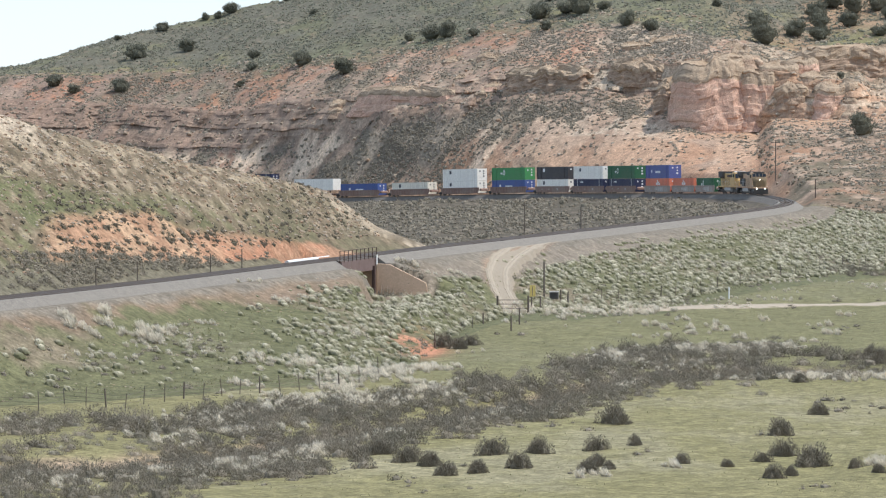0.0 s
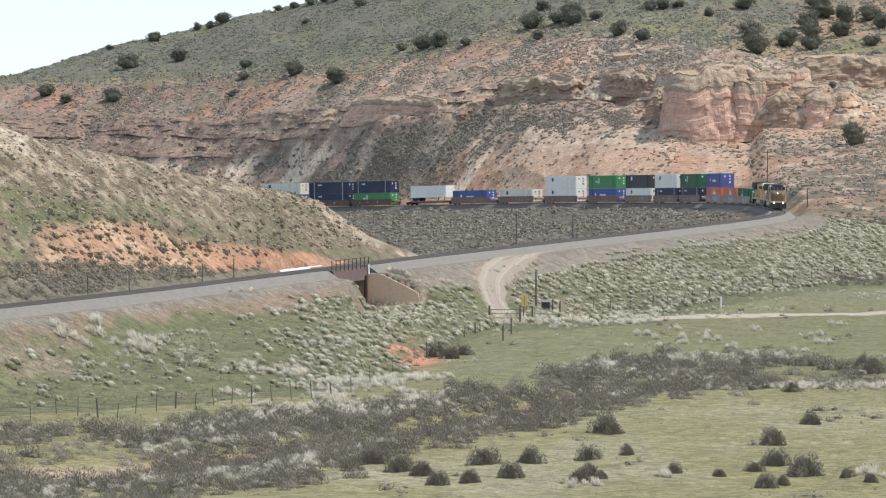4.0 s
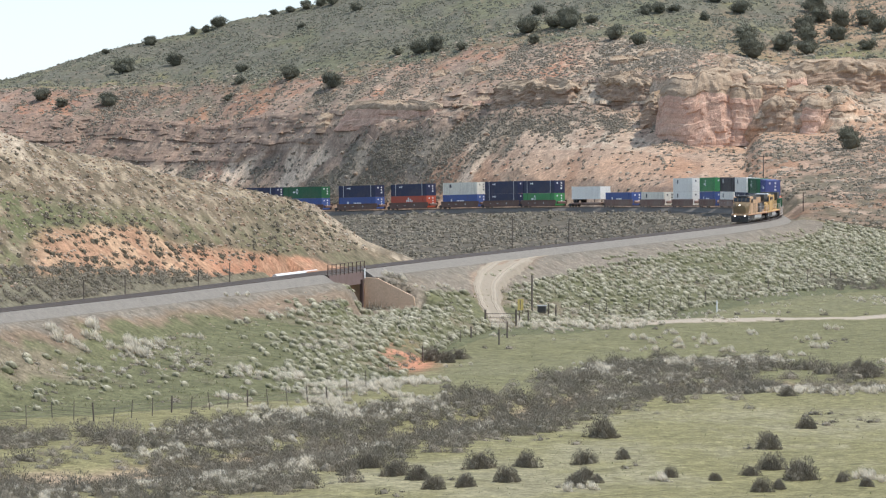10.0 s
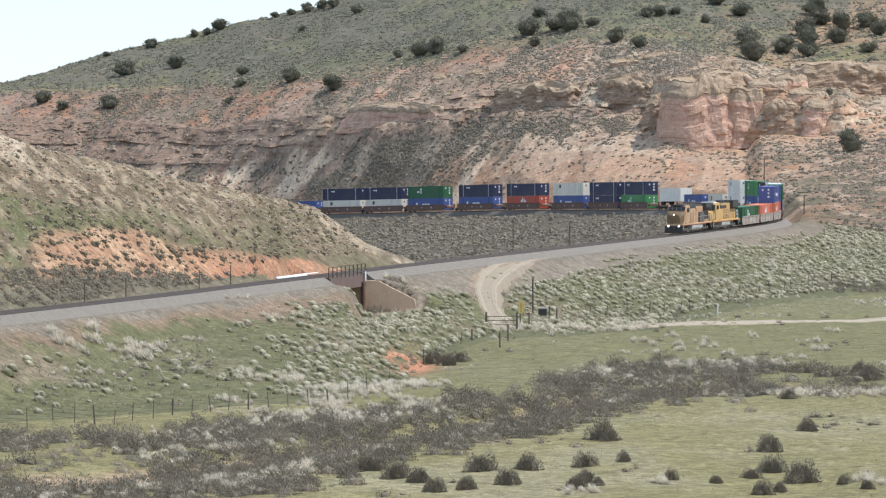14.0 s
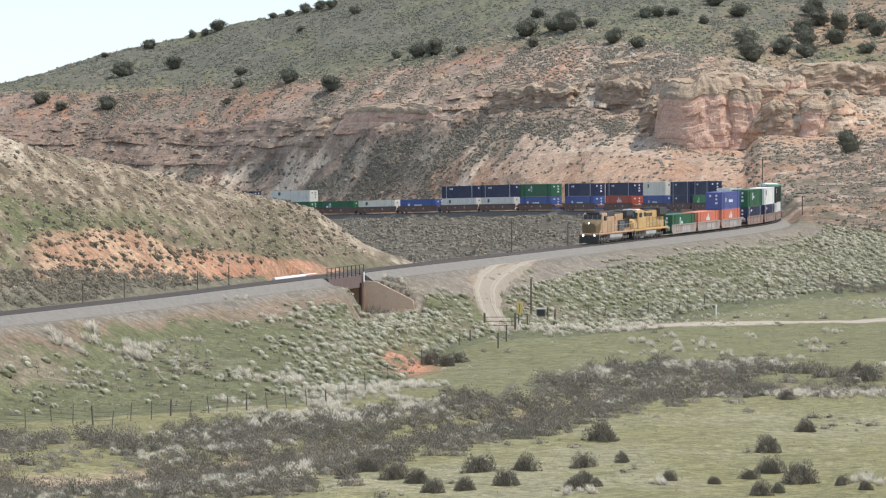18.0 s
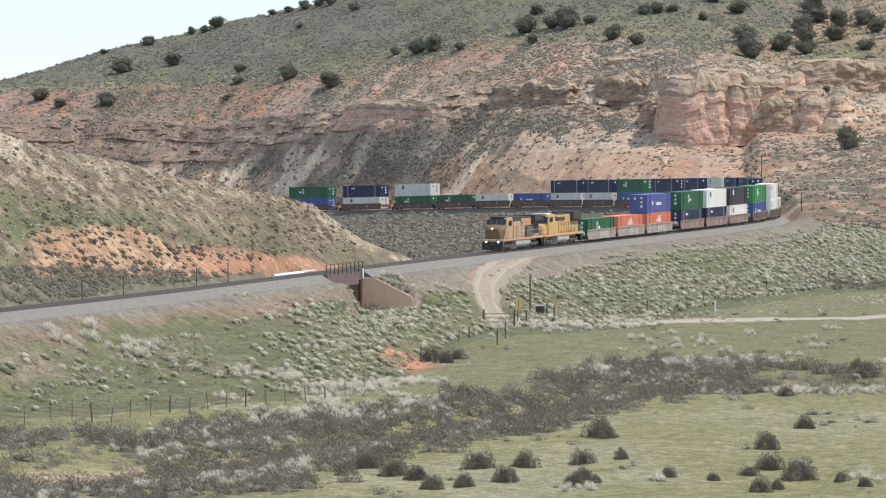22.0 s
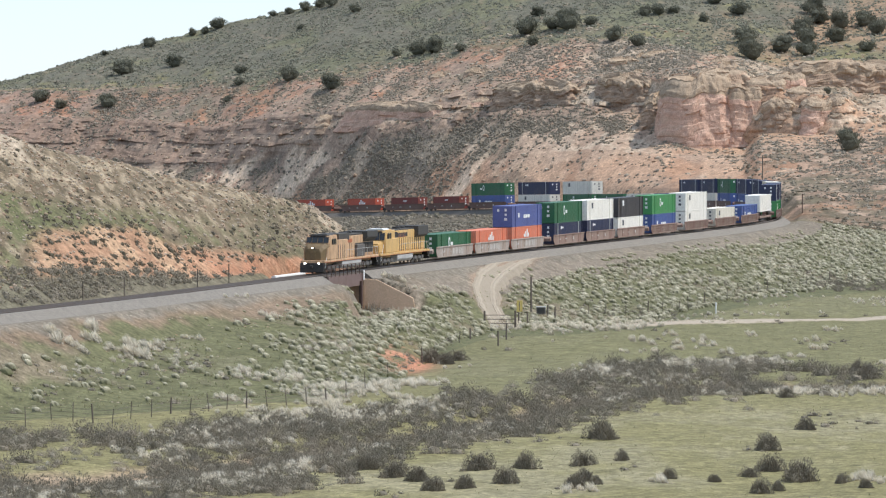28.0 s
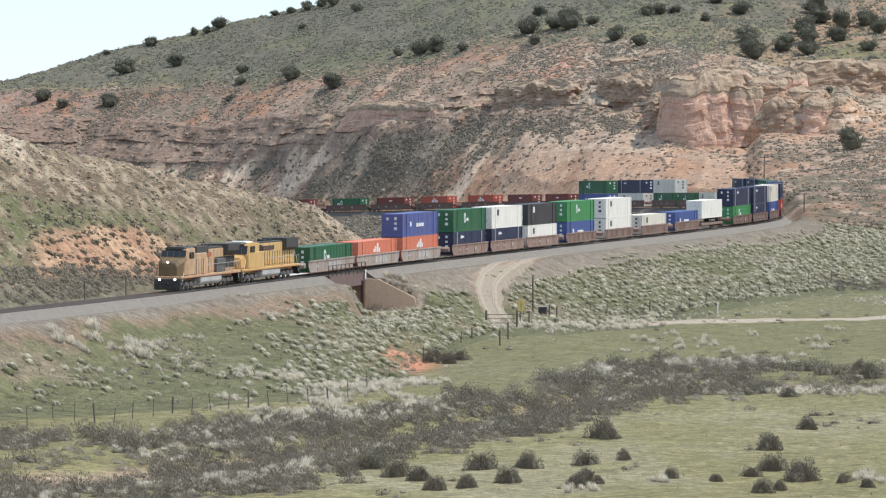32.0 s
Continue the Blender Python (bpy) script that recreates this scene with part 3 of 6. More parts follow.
def sheet(name, x, y, z, colour, material, label, kind="structure"):
    rows, cols = x.shape
    me = bpy.data.meshes.new(name)
    k = np.arange(rows * cols).reshape(rows, cols)
    quads = np.stack((k[:-1, :-1], k[:-1, 1:], k[1:, 1:], k[1:, :-1]), -1).reshape(-1, 4)
    me.vertices.add(rows * cols)
    me.vertices.foreach_set("co", np.stack((x, y, z), -1).ravel())
    me.loops.add(quads.size)
    me.loops.foreach_set("vertex_index", quads.ravel())
    me.polygons.add(len(quads))
    me.polygons.foreach_set("loop_start", np.arange(0, quads.size, 4))
    me.polygons.foreach_set("loop_total", np.full(len(quads), 4))
    me.polygons.foreach_set("use_smooth", np.ones(len(quads), bool))
    me.update(calc_edges=True)
    at = me.attributes.new("soil", "FLOAT_COLOR", "POINT")
    at.data.foreach_set("color", np.concatenate((colour, np.ones((*colour.shape[:2], 1))), -1).ravel())
    me.materials.append(material)
    return tagged(new(name, me), label, kind=kind)


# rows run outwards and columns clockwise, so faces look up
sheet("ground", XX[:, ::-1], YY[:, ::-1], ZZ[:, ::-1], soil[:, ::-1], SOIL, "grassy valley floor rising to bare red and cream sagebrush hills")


def ground_z(x, y):
    """Height of the ground under a point in view."""
    phi, r = math.atan2(x, y), math.hypot(x, y)
    j = int(np.clip(np.searchsorted(PHI, phi), 1, len(PHI) - 1))
    w = (phi - PHI[j - 1]) / (PHI[j] - PHI[j - 1])
    return float(np.interp(r, RR[:, j - 1], ZZ[:, j - 1]) * (1 - w) + np.interp(r, RR[:, j], ZZ[:, j]) * w)


# ---- helpers for meshes ----
def link_part(name, me, parent, label=""):
    ob = new(name, me)
    ob.parent = parent
    return tagged(ob, label)


def part(name, bm, material, parent, label=""):
    me = bpy.data.meshes.new(name)
    bm.to_mesh(me)
    bm.free()
    me.materials.append(material)
    return link_part(name, me, parent, label)


def boxes(*sizes, bevel=0.0):
    """A bmesh of boxes (x0, y0, z0, x1, y1, z1)."""
    bm = bmesh.new()
    for x0, y0, z0, x1, y1, z1 in sizes:
        m = Matrix.LocRotScale(((x0 + x1) / 2, (y0 + y1) / 2, (z0 + z1) / 2), None, (abs(x1 - x0), abs(y1 - y0), abs(z1 - z0)))
        bmesh.ops.create_cube(bm, size=1, matrix=m)
    if bevel:
        bmesh.ops.bevel(bm, geom=bm.edges[:], offset=bevel, segments=1, affect="EDGES")
    return bm


def solid(outline, axis, a, b, bevel=0.0):
    """A prism: an outline of (u, v) pushed along an axis from a to b."""
    bm = bmesh.new()
    place = {"x": lambda u, v, w: (w, u, v), "y": lambda u, v, w: (u, w, v), "z": lambda u, v, w: (u, v, w)}[axis]
    lo = [bm.verts.new(place(u, v, a)) for u, v in outline]
    hi = [bm.verts.new(place(u, v, b)) for u, v in outline]
    bm.faces.new(lo), bm.faces.new(hi)
    for i in range(len(lo)):
        bm.faces.new((lo[i], lo[i - 1], hi[i - 1], hi[i]))
    bmesh.ops.recalc_face_normals(bm, faces=bm.faces[:])
    if bevel:
        bmesh.ops.bevel(bm, geom=bm.edges[:], offset=bevel, segments=2, affect="EDGES")
    return bm


def rod(bm, a, b, r=0.03, sides=6):
    a, b = Vector(a), Vector(b)
    d = b - a
    m = Matrix.Translation((a + b) / 2) @ d.to_track_quat("Z", "Y").to_matrix().to_4x4()
    bmesh.ops.create_cone(bm, segments=sides, radius1=r, radius2=r, depth=d.length, cap_ends=True, matrix=m)
    return bm


def swept(name, outline, s0, s1, step, material, parent=None, label="", side=0.0):
    """A profile (across, up) carried along the railway line."""
    ss = np.arange(s0, s1 + 0.1, step)
    x, y, z, th = (np.interp(ss, TS, a) for a in (TX, TY, TZ, TH))
    o = np.array(outline)
    px = x[:, None] - (o[:, 0] + side) * np.sin(th)[:, None]
    py = y[:, None] + (o[:, 0] + side) * np.cos(th)[:, None]
    pz = z[:, None] + o[:, 1]
    n, m = len(ss), len(o)
    k = np.arange(n * m).reshape(n, m)
    q = np.stack((k[:-1], np.roll(k, -1, 1)[:-1], np.roll(k, -1, 1)[1:], k[1:]), -1).reshape(-1, 4)
    me = bpy.data.meshes.new(name)
    me.from_pydata(np.stack((px, py, pz), -1).reshape(-1, 3).tolist(), [], q.tolist() + [k[0].tolist(), k[-1][::-1].tolist()])
    me.materials.append(material)
    ob = new(name, me)
    ob.parent = parent
    return tagged(ob, label)


# ---- the track ----
BED = ((-1.7, -0.2), (1.7, -0.2), (3.5, -1.4), (-3.5, -1.4))
tagged(swept("ballast_bed", BED, -790, 60, 4, DARK_BALLAST, None, "dark stone ballast under the far stretch of track"), kind="structure")
tagged(swept("ballast_bed", BED, 60, 366.2, 4, BALLAST, None, "grey crushed stone ballast bank under the railway track"), kind="structure")
tagged(swept("ballast_bed", BED, 379.8, 590, 4, BALLAST, None, "grey crushed stone ballast bank under the railway track"), kind="structure")
track = tagged(new("railway_track"), "single railway track with rusty rails on dark sleepers", "railway track", kind="structure")
RAIL = ((-0.036, 0.0), (0.036, 0.0), (0.036, -0.05), (0.075, -0.17), (-0.075, -0.17), (-0.036, -0.05))
for side in (-0.755, 0.755):
    swept("rail", RAIL, -790, 590, 3, STEEL, track, side=side)

ties = np.arange(-780, 585, 0.6)
tx, ty, tz, tth = (np.interp(ties, TS, a) for a in (TX, TY, TZ, TH))
corner = np.array([(a, b, c) for a in (-0.11, 0.11) for b in (-1.3, 1.3) for c in (-0.3, -0.165)])
co = np.stack((tx[:, None] + corner[:, 0] * np.cos(tth)[:, None] - corner[:, 1] * np.sin(tth)[:, None],
               ty[:, None] + corner[:, 0] * np.sin(tth)[:, None] + corner[:, 1] * np.cos(tth)[:, None], tz[:, None] + corner[:, 2]), -1).reshape(-1, 3)
six = np.array(((0, 1, 3, 2), (4, 6, 7, 5), (0, 4, 5, 1), (2, 3, 7, 6), (1, 5, 7, 3), (0, 2, 6, 4)))
me = bpy.data.meshes.new("sleepers")
me.from_pydata(co.tolist(), [], (np.arange(len(ties))[:, None, None] * 8 + six).reshape(-1, 4).tolist())
me.materials.append(TIMBER)
tagged(link_part("sleepers", me, track, "dark timber sleepers"), kind="stuff")

# ---- the train ----
YELLOW = plain("armour_yellow_paint", (0.66, 0.42, 0.16), 0.5, wear=0.35, scale=0.6, dirt=(0.33, 0.22, 0.12), streak=0.4)
OLD_YELLOW = plain("faded_yellow_paint", (0.60, 0.385, 0.225), 0.6, wear=0.5, scale=0.6, dirt=(0.27, 0.17, 0.10), streak=0.65)
ROOF_GREY = plain("roof_grey_paint", (0.06, 0.057, 0.053), 0.8, wear=0.5, scale=0.7, dirt=(0.10, 0.08, 0.06))
# dirty yellow paint, darkened to carry the shade on the nose's front
NOSE_SHADE = plain("shaded_dirty_nose_paint", (0.17, 0.115, 0.055), 0.7, wear=0.75, scale=0.9, dirt=(0.09, 0.06, 0.035))
TANK_GREY = plain("silver_grey_paint", (0.48, 0.47, 0.45), 0.5, wear=0.45, scale=0.8, dirt=(0.22, 0.19, 0.16))
GRIME = plain("grimy_truck_grey", (0.13, 0.12, 0.11), 0.7, wear=0.5, dirt=(0.07, 0.055, 0.045))
BLACK = plain("black_running_gear", (0.025, 0.024, 0.023), 0.7, wear=0.5, dirt=(0.11, 0.085, 0.065))
WHEEL = plain("wheel_steel", (0.10, 0.085, 0.075), 0.5, 0.5, 0.4)
RED_TRIM = plain("red_trim_paint", (0.42, 0.12, 0.05), 0.5)
CAR_BROWN = plain("brown_well_car_paint", (0.25, 0.15, 0.115), 0.8, wear=0.6, scale=0.5, dirt=(0.33, 0.27, 0.22), streak=0.5)
CAR_TAN = plain("faded_tan_well_car_paint", (0.33, 0.25, 0.20), 0.8, wear=0.7, scale=0.5, dirt=(0.42, 0.40, 0.37), streak=0.5)
CAR_DARK = plain("dark_brown_well_car_paint", (0.15, 0.085, 0.065), 0.8, wear=0.5, scale=0.5, dirt=(0.2, 0.15, 0.12))
MARK = plain("white_lettering", (0.8, 0.8, 0.78), 0.6, wear=0.15)
DARK_MARK = plain("dark_lettering", (0.07, 0.07, 0.08), 0.6, wear=0.15)
CHALK = plain("faded_white_paint", (0.5, 0.47, 0.43), 0.7, wear=0.5, scale=1.5)
ALU = plain("bare_aluminium", (0.55, 0.55, 0.54), 0.5, 0.3, 0.3)
PANE = plain("dark_cab_glass", (0.02, 0.025, 0.03), 0.12, wear=0.05)
PAINT = {
    "green": plain("green_container_paint", (0.025, 0.125, 0.055), 0.5, wear=0.25, scale=0.5),
    "light_green": plain("bright_green_container_paint", (0.06, 0.27, 0.09), 0.5, wear=0.2, scale=0.5),
    "orange": plain("orange_container_paint", (0.70, 0.20, 0.11), 0.6, wear=0.4, scale=0.5, dirt=(0.46, 0.22, 0.15), streak=0.4),
    "blue": plain("blue_container_paint", (0.095, 0.12, 0.31), 0.5, wear=0.2, scale=0.5),
    "navy": plain("navy_container_paint", (0.022, 0.03, 0.075), 0.5, wear=0.25, scale=0.5),
    "mid_blue": plain("medium_blue_container_paint", (0.065, 0.11, 0.30), 0.5, wear=0.25, scale=0.5),
    "white": plain("white_container_paint", (0.88, 0.84, 0.76), 0.5, wear=0.2, scale=0.5, dirt=(0.55, 0.50, 0.43), streak=0.22),
    "cream": plain("cream_container_paint", (0.80, 0.745, 0.63), 0.5, wear=0.3, scale=0.5, dirt=(0.42, 0.37, 0.3), streak=0.35),
    "grey": plain("dark_grey_container_paint", (0.055, 0.052, 0.055), 0.5, wear=0.25, scale=0.5),
    "red": plain("red_container_paint", (0.48, 0.09, 0.05), 0.5, wear=0.3, scale=0.5),
    "maroon": plain("maroon_container_paint", (0.20, 0.045, 0.035), 0.6, wear=0.35, scale=0.5),
    "pale_grey": plain("pale_grey_container_paint", (0.74, 0.70, 0.615), 0.5, wear=0.3, scale=0.5, dirt=(0.36, 0.33, 0.29), streak=0.3),
}
NICE = {"light_green": "bright green", "mid_blue": "medium blue", "pale_grey": "pale grey", "grey": "dark grey"}
LC, WC, HC = 16.15, 2.59, 2.9


def container_mesh(long=LC):
    """A sheet-and-post box: posts stand a little out from the side sheets."""
    h, w = long / 2, WC / 2
    spans = [(-h, -w + 0.022, 0.0, h, w - 0.022, HC - 0.04)]
    for y in (-w, w):
        inner = y * 0.975
        for i in range(27):
            x = -h + 0.45 + i * (long - 0.9) / 26
            spans.append((x - 0.05, min(y, inner), 0.16, x + 0.05, max(y, inner), HC - 0.14))
        spans.append((-h, min(y, y * 0.96), 0, h, max(y, y * 0.96), 0.16))
        spans.append((-h, min(y, y * 0.96), HC - 0.14, h, max(y, y * 0.96), HC))
    return boxes(*spans)


def container(colour, mark=True, trim=None, long=LC):
    body = tagged(part("shipping_container", container_mesh(long), PAINT[colour], None),
                  f"{NICE.get(colour, colour)} {53 if long > 15 else 40}-foot corrugated metal shipping container riding in a well car", "shipping container", "containers on the train")
    h, w = long / 2, WC / 2
    for x in (-1, 1):
        for y in (-1, 1):
            for at in ((h - 0.09, 6.0) if long > 15 else (h - 0.09,)):
                part("corner_post", boxes((x * at - 0.09, y * (w + 0.012) - 0.07, 0, x * at + 0.09, y * (w + 0.012) + 0.07, HC + 0.012), bevel=0.015), ALU if at > 5.99 and at < 6.01 and trim == "alu" else PAINT[colour], body, "bare metal corner post" if trim == "alu" else "")
    # doors at the rear, a plain front wall with two rails
    for y in (-1, 1):
        d = part("door", boxes((-h - 0.035, min(y * 0.03, y * (w - 0.16)), 0.12, -h, max(y * 0.03, y * (w - 0.16)), HC - 0.12), bevel=0.01), PAINT[colour], body)
        for k in (0.35, 0.85):
            bm = bmesh.new()
            rod(bm, (-h - 0.07, y * k, 0.1), (-h - 0.07, y * k, HC - 0.1), 0.022)
            part("lock_rod", bm, ALU, d, "galvanised lock rod")
    for z in (0.9, 1.8):
        part("front_rail", boxes((h, -w + 0.15, z, h + 0.03, w - 0.15, z + 0.1)), PAINT[colour], body)
    if mark:
        paint = DARK_MARK if colour in ("white", "cream", "pale_grey") else MARK
        for y in (-1, 1):
            f = y * (w + 0.02)
            a, b = min(f, f - y * 0.03), max(f, f - y * 0.03)
            def bars(*spans, paint=paint, label="white lettering bar"):
                for x0, z0, x1, z1 in spans:
                    part("logo", boxes((x0, a, z0, x1, b, z1)), paint, body, label)

            if colour in ("green", "light_green"):
                bm = bmesh.new()
                ring = [(2.2 * y + 0.42 * math.cos(k * 0.5236), 1.75 + 0.68 * math.sin(k * 0.5236)) for k in range(12)]
                part("logo", solid(ring, "y", a, b), MARK, body, "white oval logo")
                part("logo_centre", solid([(2.2 * y + (p - 2.2 * y) * 0.5, 1.75 + (q - 1.75) * 0.6) for p, q in ring], "y", a - 0.006, b + 0.006), PAINT[colour], body, "green centre of the logo")
                bars((2.2 * y - 1.7, 1.35, 2.2 * y - 0.75, 1.75))
                bm.free()
            elif colour in ("blue", "mid_blue"):
                bars((-1.6, 1.15, -0.5, 1.6), (-0.3, 1.15, 0.7, 1.6), (0.85, 1.15, 1.7, 1.6), (4.2 * y - 0.3, 1.25, 4.2 * y + 0.4, 1.85))
            elif colour == "navy":
                bars((3.6 * y - 0.9, 2.1, 3.6 * y + 0.1, 2.35), (3.6 * y + 0.2, 2.0, 3.6 * y + 0.6, 2.45))
            elif colour in ("orange", "red"):
                bars(*((dx, 1.45, dx + 0.5, 1.45 + hh) for dx, hh in ((-1.2, 0.55), (-0.5, 1.1), (0.3, 0.75), (1.0, 0.45))), label="white logo bar")
            elif colour == "maroon":
                bars((-0.6, 1.9, 0.8, 2.2))
            else:
                bars((4.5 * y - 0.45, 1.7, 4.5 * y + 0.45, 2.5), label="small dark logo")
        # number panel bars on the end wall
        for y0, z0, y1, z1 in ((0.3, 2.15, 0.6, 2.5), (-0.75, 2.1, -0.45, 2.45), (0.3, 1.55, 0.6, 1.85), (0.25, 0.9, 0.65, 1.25)):
            part("number_panel", boxes((h + 0.03, y0, z0, h + 0.045, y1, z1)), paint, body, "small lettering bar")
    return body


def wheelset(parent, x, r=0.46):
    bm = bmesh.new()
    for y in (-0.74, 0.74):
        m = pose(x, y, r + 0.005, 90, 0, 0)
        bmesh.ops.create_cone(bm, segments=20, radius1=r, radius2=r, depth=0.13, cap_ends=True, matrix=m)
        bmesh.ops.create_cone(bm, segments=14, radius1=r * 0.45, radius2=r * 0.4, depth=0.2, cap_ends=True, matrix=m)
    rod(bm, (x, -0.8, r), (x, 0.8, r), 0.09, 8)
    return part("wheelset", bm, WHEEL, parent, "worn steel wheels on an axle")


def freight_truck(car, x):
    f = part("truck", boxes((x - 1.25, -1.08, 0.42, x + 1.25, -0.92, 0.72), (x - 1.25, 0.92, 0.42, x + 1.25, 1.08, 0.72),
                            (x - 0.35, -1.1, 0.22, x + 0.35, -0.9, 0.85), (x - 0.35, 0.9, 0.22, x + 0.35, 1.1, 0.85), (x - 0.3, -0.95, 0.5, x + 0.3, 0.95, 0.9), bevel=0.03), BLACK, car, "black four-wheel truck")
    for dx in (-0.89, 0.89):
        wheelset(f, x + dx)


def well_car(paint, ribbed, word):
    car = tagged(new("well_car"), f"{word} articulated intermodal well car with deep side sills", "well car", "well cars of the train")
    for y in (-1, 1):
        a, b = y * 1.40, y * 1.46
        outline = ((-8.9, 1.05), (-8.3, 0.42), (8.3, 0.42), (8.9, 1.05), (8.9, 1.62), (-8.9, 1.62))
        side = part("side_sill", solid(outline, "y", min(a, b), max(a, b), 0.012), paint, car)
        part("top_chord", boxes((-8.9, min(a, y * 1.53), 1.56, 8.9, max(a, y * 1.53), 1.74), bevel=0.02), paint, side)
        part("bottom_chord", boxes((-8.3, min(a, y * 1.51), 0.34, 8.3, max(a, y * 1.51), 0.47), bevel=0.02), paint, side)
        if ribbed:
            for i in range(22):
                x = -8.1 + i * 16.2 / 21
                part("rib", boxes((x - 0.07, min(b, y * 1.53), 0.47, x + 0.07, max(b, y * 1.53), 1.56)), paint, side)
        else:
            for x in (-5.6, -1.9, 1.9, 5.6):
                part("rib", boxes((x - 0.06, min(b, y * 1.495), 0.47, x + 0.06, max(b, y * 1.495), 1.56)), paint, side)
            if word == "faded tan":
                marks = ((-3.4, 0.35, 1.0), (-2.8, 0.3, 0.75), (-2.2, 0.45, 0.9), (-1.4, 0.3, 0.6), (-0.8, 0.5, 0.85), (0.2, 0.3, 0.5), (0.8, 0.6, 0.7), (2.0, 0.35, 0.4), (5.4, 0.9, 0.25))
            else:
                marks = ((-2.6, 0.45, 0.4), (1.8, 0.9, 0.2), (5.2, 0.5, 0.16))
            for dx, wd, hh in marks:
                part("graffiti", boxes((dx * y - wd / 2, min(y * 1.455, y * 1.475), 1.05 - hh / 2, dx * y + wd / 2, max(y * 1.455, y * 1.475), 1.05 + hh / 2)), CHALK, side, "faded white painted bar")
    for x in (-6.4, 0, 6.4):
        part("floor_panel", boxes((x - 1.9, -1.4, 0.30, x + 1.9, 1.4, 0.42)), paint, car)
    for x in (-1, 1):
        part("end_platform", solid(((x * 8.3, 0.9), (x * 8.8, 1.5), (x * 9.35, 1.25), (x * 9.35, 0.85)), "y", -1.05, 1.05, 0.02), paint, car)
    freight_truck(car, -9.4)
    return car


def flat_car():
    car = tagged(new("spine_car"), "long dark brown spine car that carries a road trailer", "flat car", "well cars of the train")
    part("spine", boxes((-9.3, -0.35, 0.55, 9.3, 0.35, 1.1), bevel=0.03), CAR_BROWN, car)
    for x in (-6.2, 6.4):
        part("platform", boxes((x - 1.6, -1.3, 0.95, x + 1.6, 1.3, 1.1), bevel=0.02), CAR_BROWN, car)
    for y in (-1, 1):
        part("side_beam", boxes((-8.2, min(y * 1.2, y * 1.32), 0.75, 8.2, max(y * 1.2, y * 1.32), 1.1), bevel=0.02), CAR_BROWN, car)
    freight_truck(car, -9.4)
    return car


def trailer():
    t = tagged(new("road_trailer"), "plain white box road trailer riding on a spine car", "trailer")
    body = part("body", container_mesh(), PAINT["white"], t)
    body.location.z = 0.75
    for x in (-6.9, -5.6):
        for y in (-0.95, 0.95):
            bm = bmesh.new()
            bmesh.ops.create_cone(bm, segments=16, radius1=0.5, radius2=0.5, depth=0.5, cap_ends=True, matrix=pose(x, y, 0.48, 90, 0, 0))
            part("wheel", bm, BLACK, t, "black tyre")
    part("bogie_frame", boxes((-7.6, -0.6, 0.45, -4.9, 0.6, 0.75)), BLACK, t)
    for y in (-0.9, 0.9):
        part("landing_leg", boxes((4.0, y - 0.08, 0.1, 4.2, y + 0.08, 0.76)), BLACK, t)
    return t


HEADLIGHT, hn, hl, hb = links_of("lit_headlamp", 0.3)
hb.inputs["Base Color"].default_value = (0.9, 0.88, 0.8, 1)
hb.inputs["Emission Color"].default_value, hb.inputs["Emission Strength"].default_value = (1.0, 0.97, 0.9, 1), 5.0


def loco_truck(loco, x):
    f = part("truck", boxes((x - 2.3, -1.18, 0.45, x + 2.3, -0.98, 0.85), (x - 2.3, 0.98, 0.45, x + 2.3, 1.18, 0.85),
                            (x - 2.0, -1.26, 0.55, x - 1.2, -1.1, 0.95), (x + 1.2, -1.26, 0.55, x + 2.0, -1.1, 0.95), (x - 0.4, -1.26, 0.55, x + 0.4, -1.1, 0.95),
                            (x - 2.0, 1.1, 0.55, x - 1.2, 1.26, 0.95), (x + 1.2, 1.1, 0.55, x + 2.0, 1.26, 0.95), (x - 0.4, 1.1, 0.55, x + 0.4, 1.26, 0.95), bevel=0.03), GRIME, loco, "dirty grey six-wheel truck")
    for dx in (-1.75, 0, 1.75):
        wheelset(f, x + dx, 0.53)


def railing(loco, pts, name="handrail"):
    bm = bmesh.new()
    for a, b in zip(pts, pts[1:]):
        rod(bm, a, b, 0.025)
    for p in pts:
        rod(bm, p, (p[0], p[1], p[2] - 0.95), 0.022)
    part(name, bm, TANK_GREY, loco, "thin pale handrail")


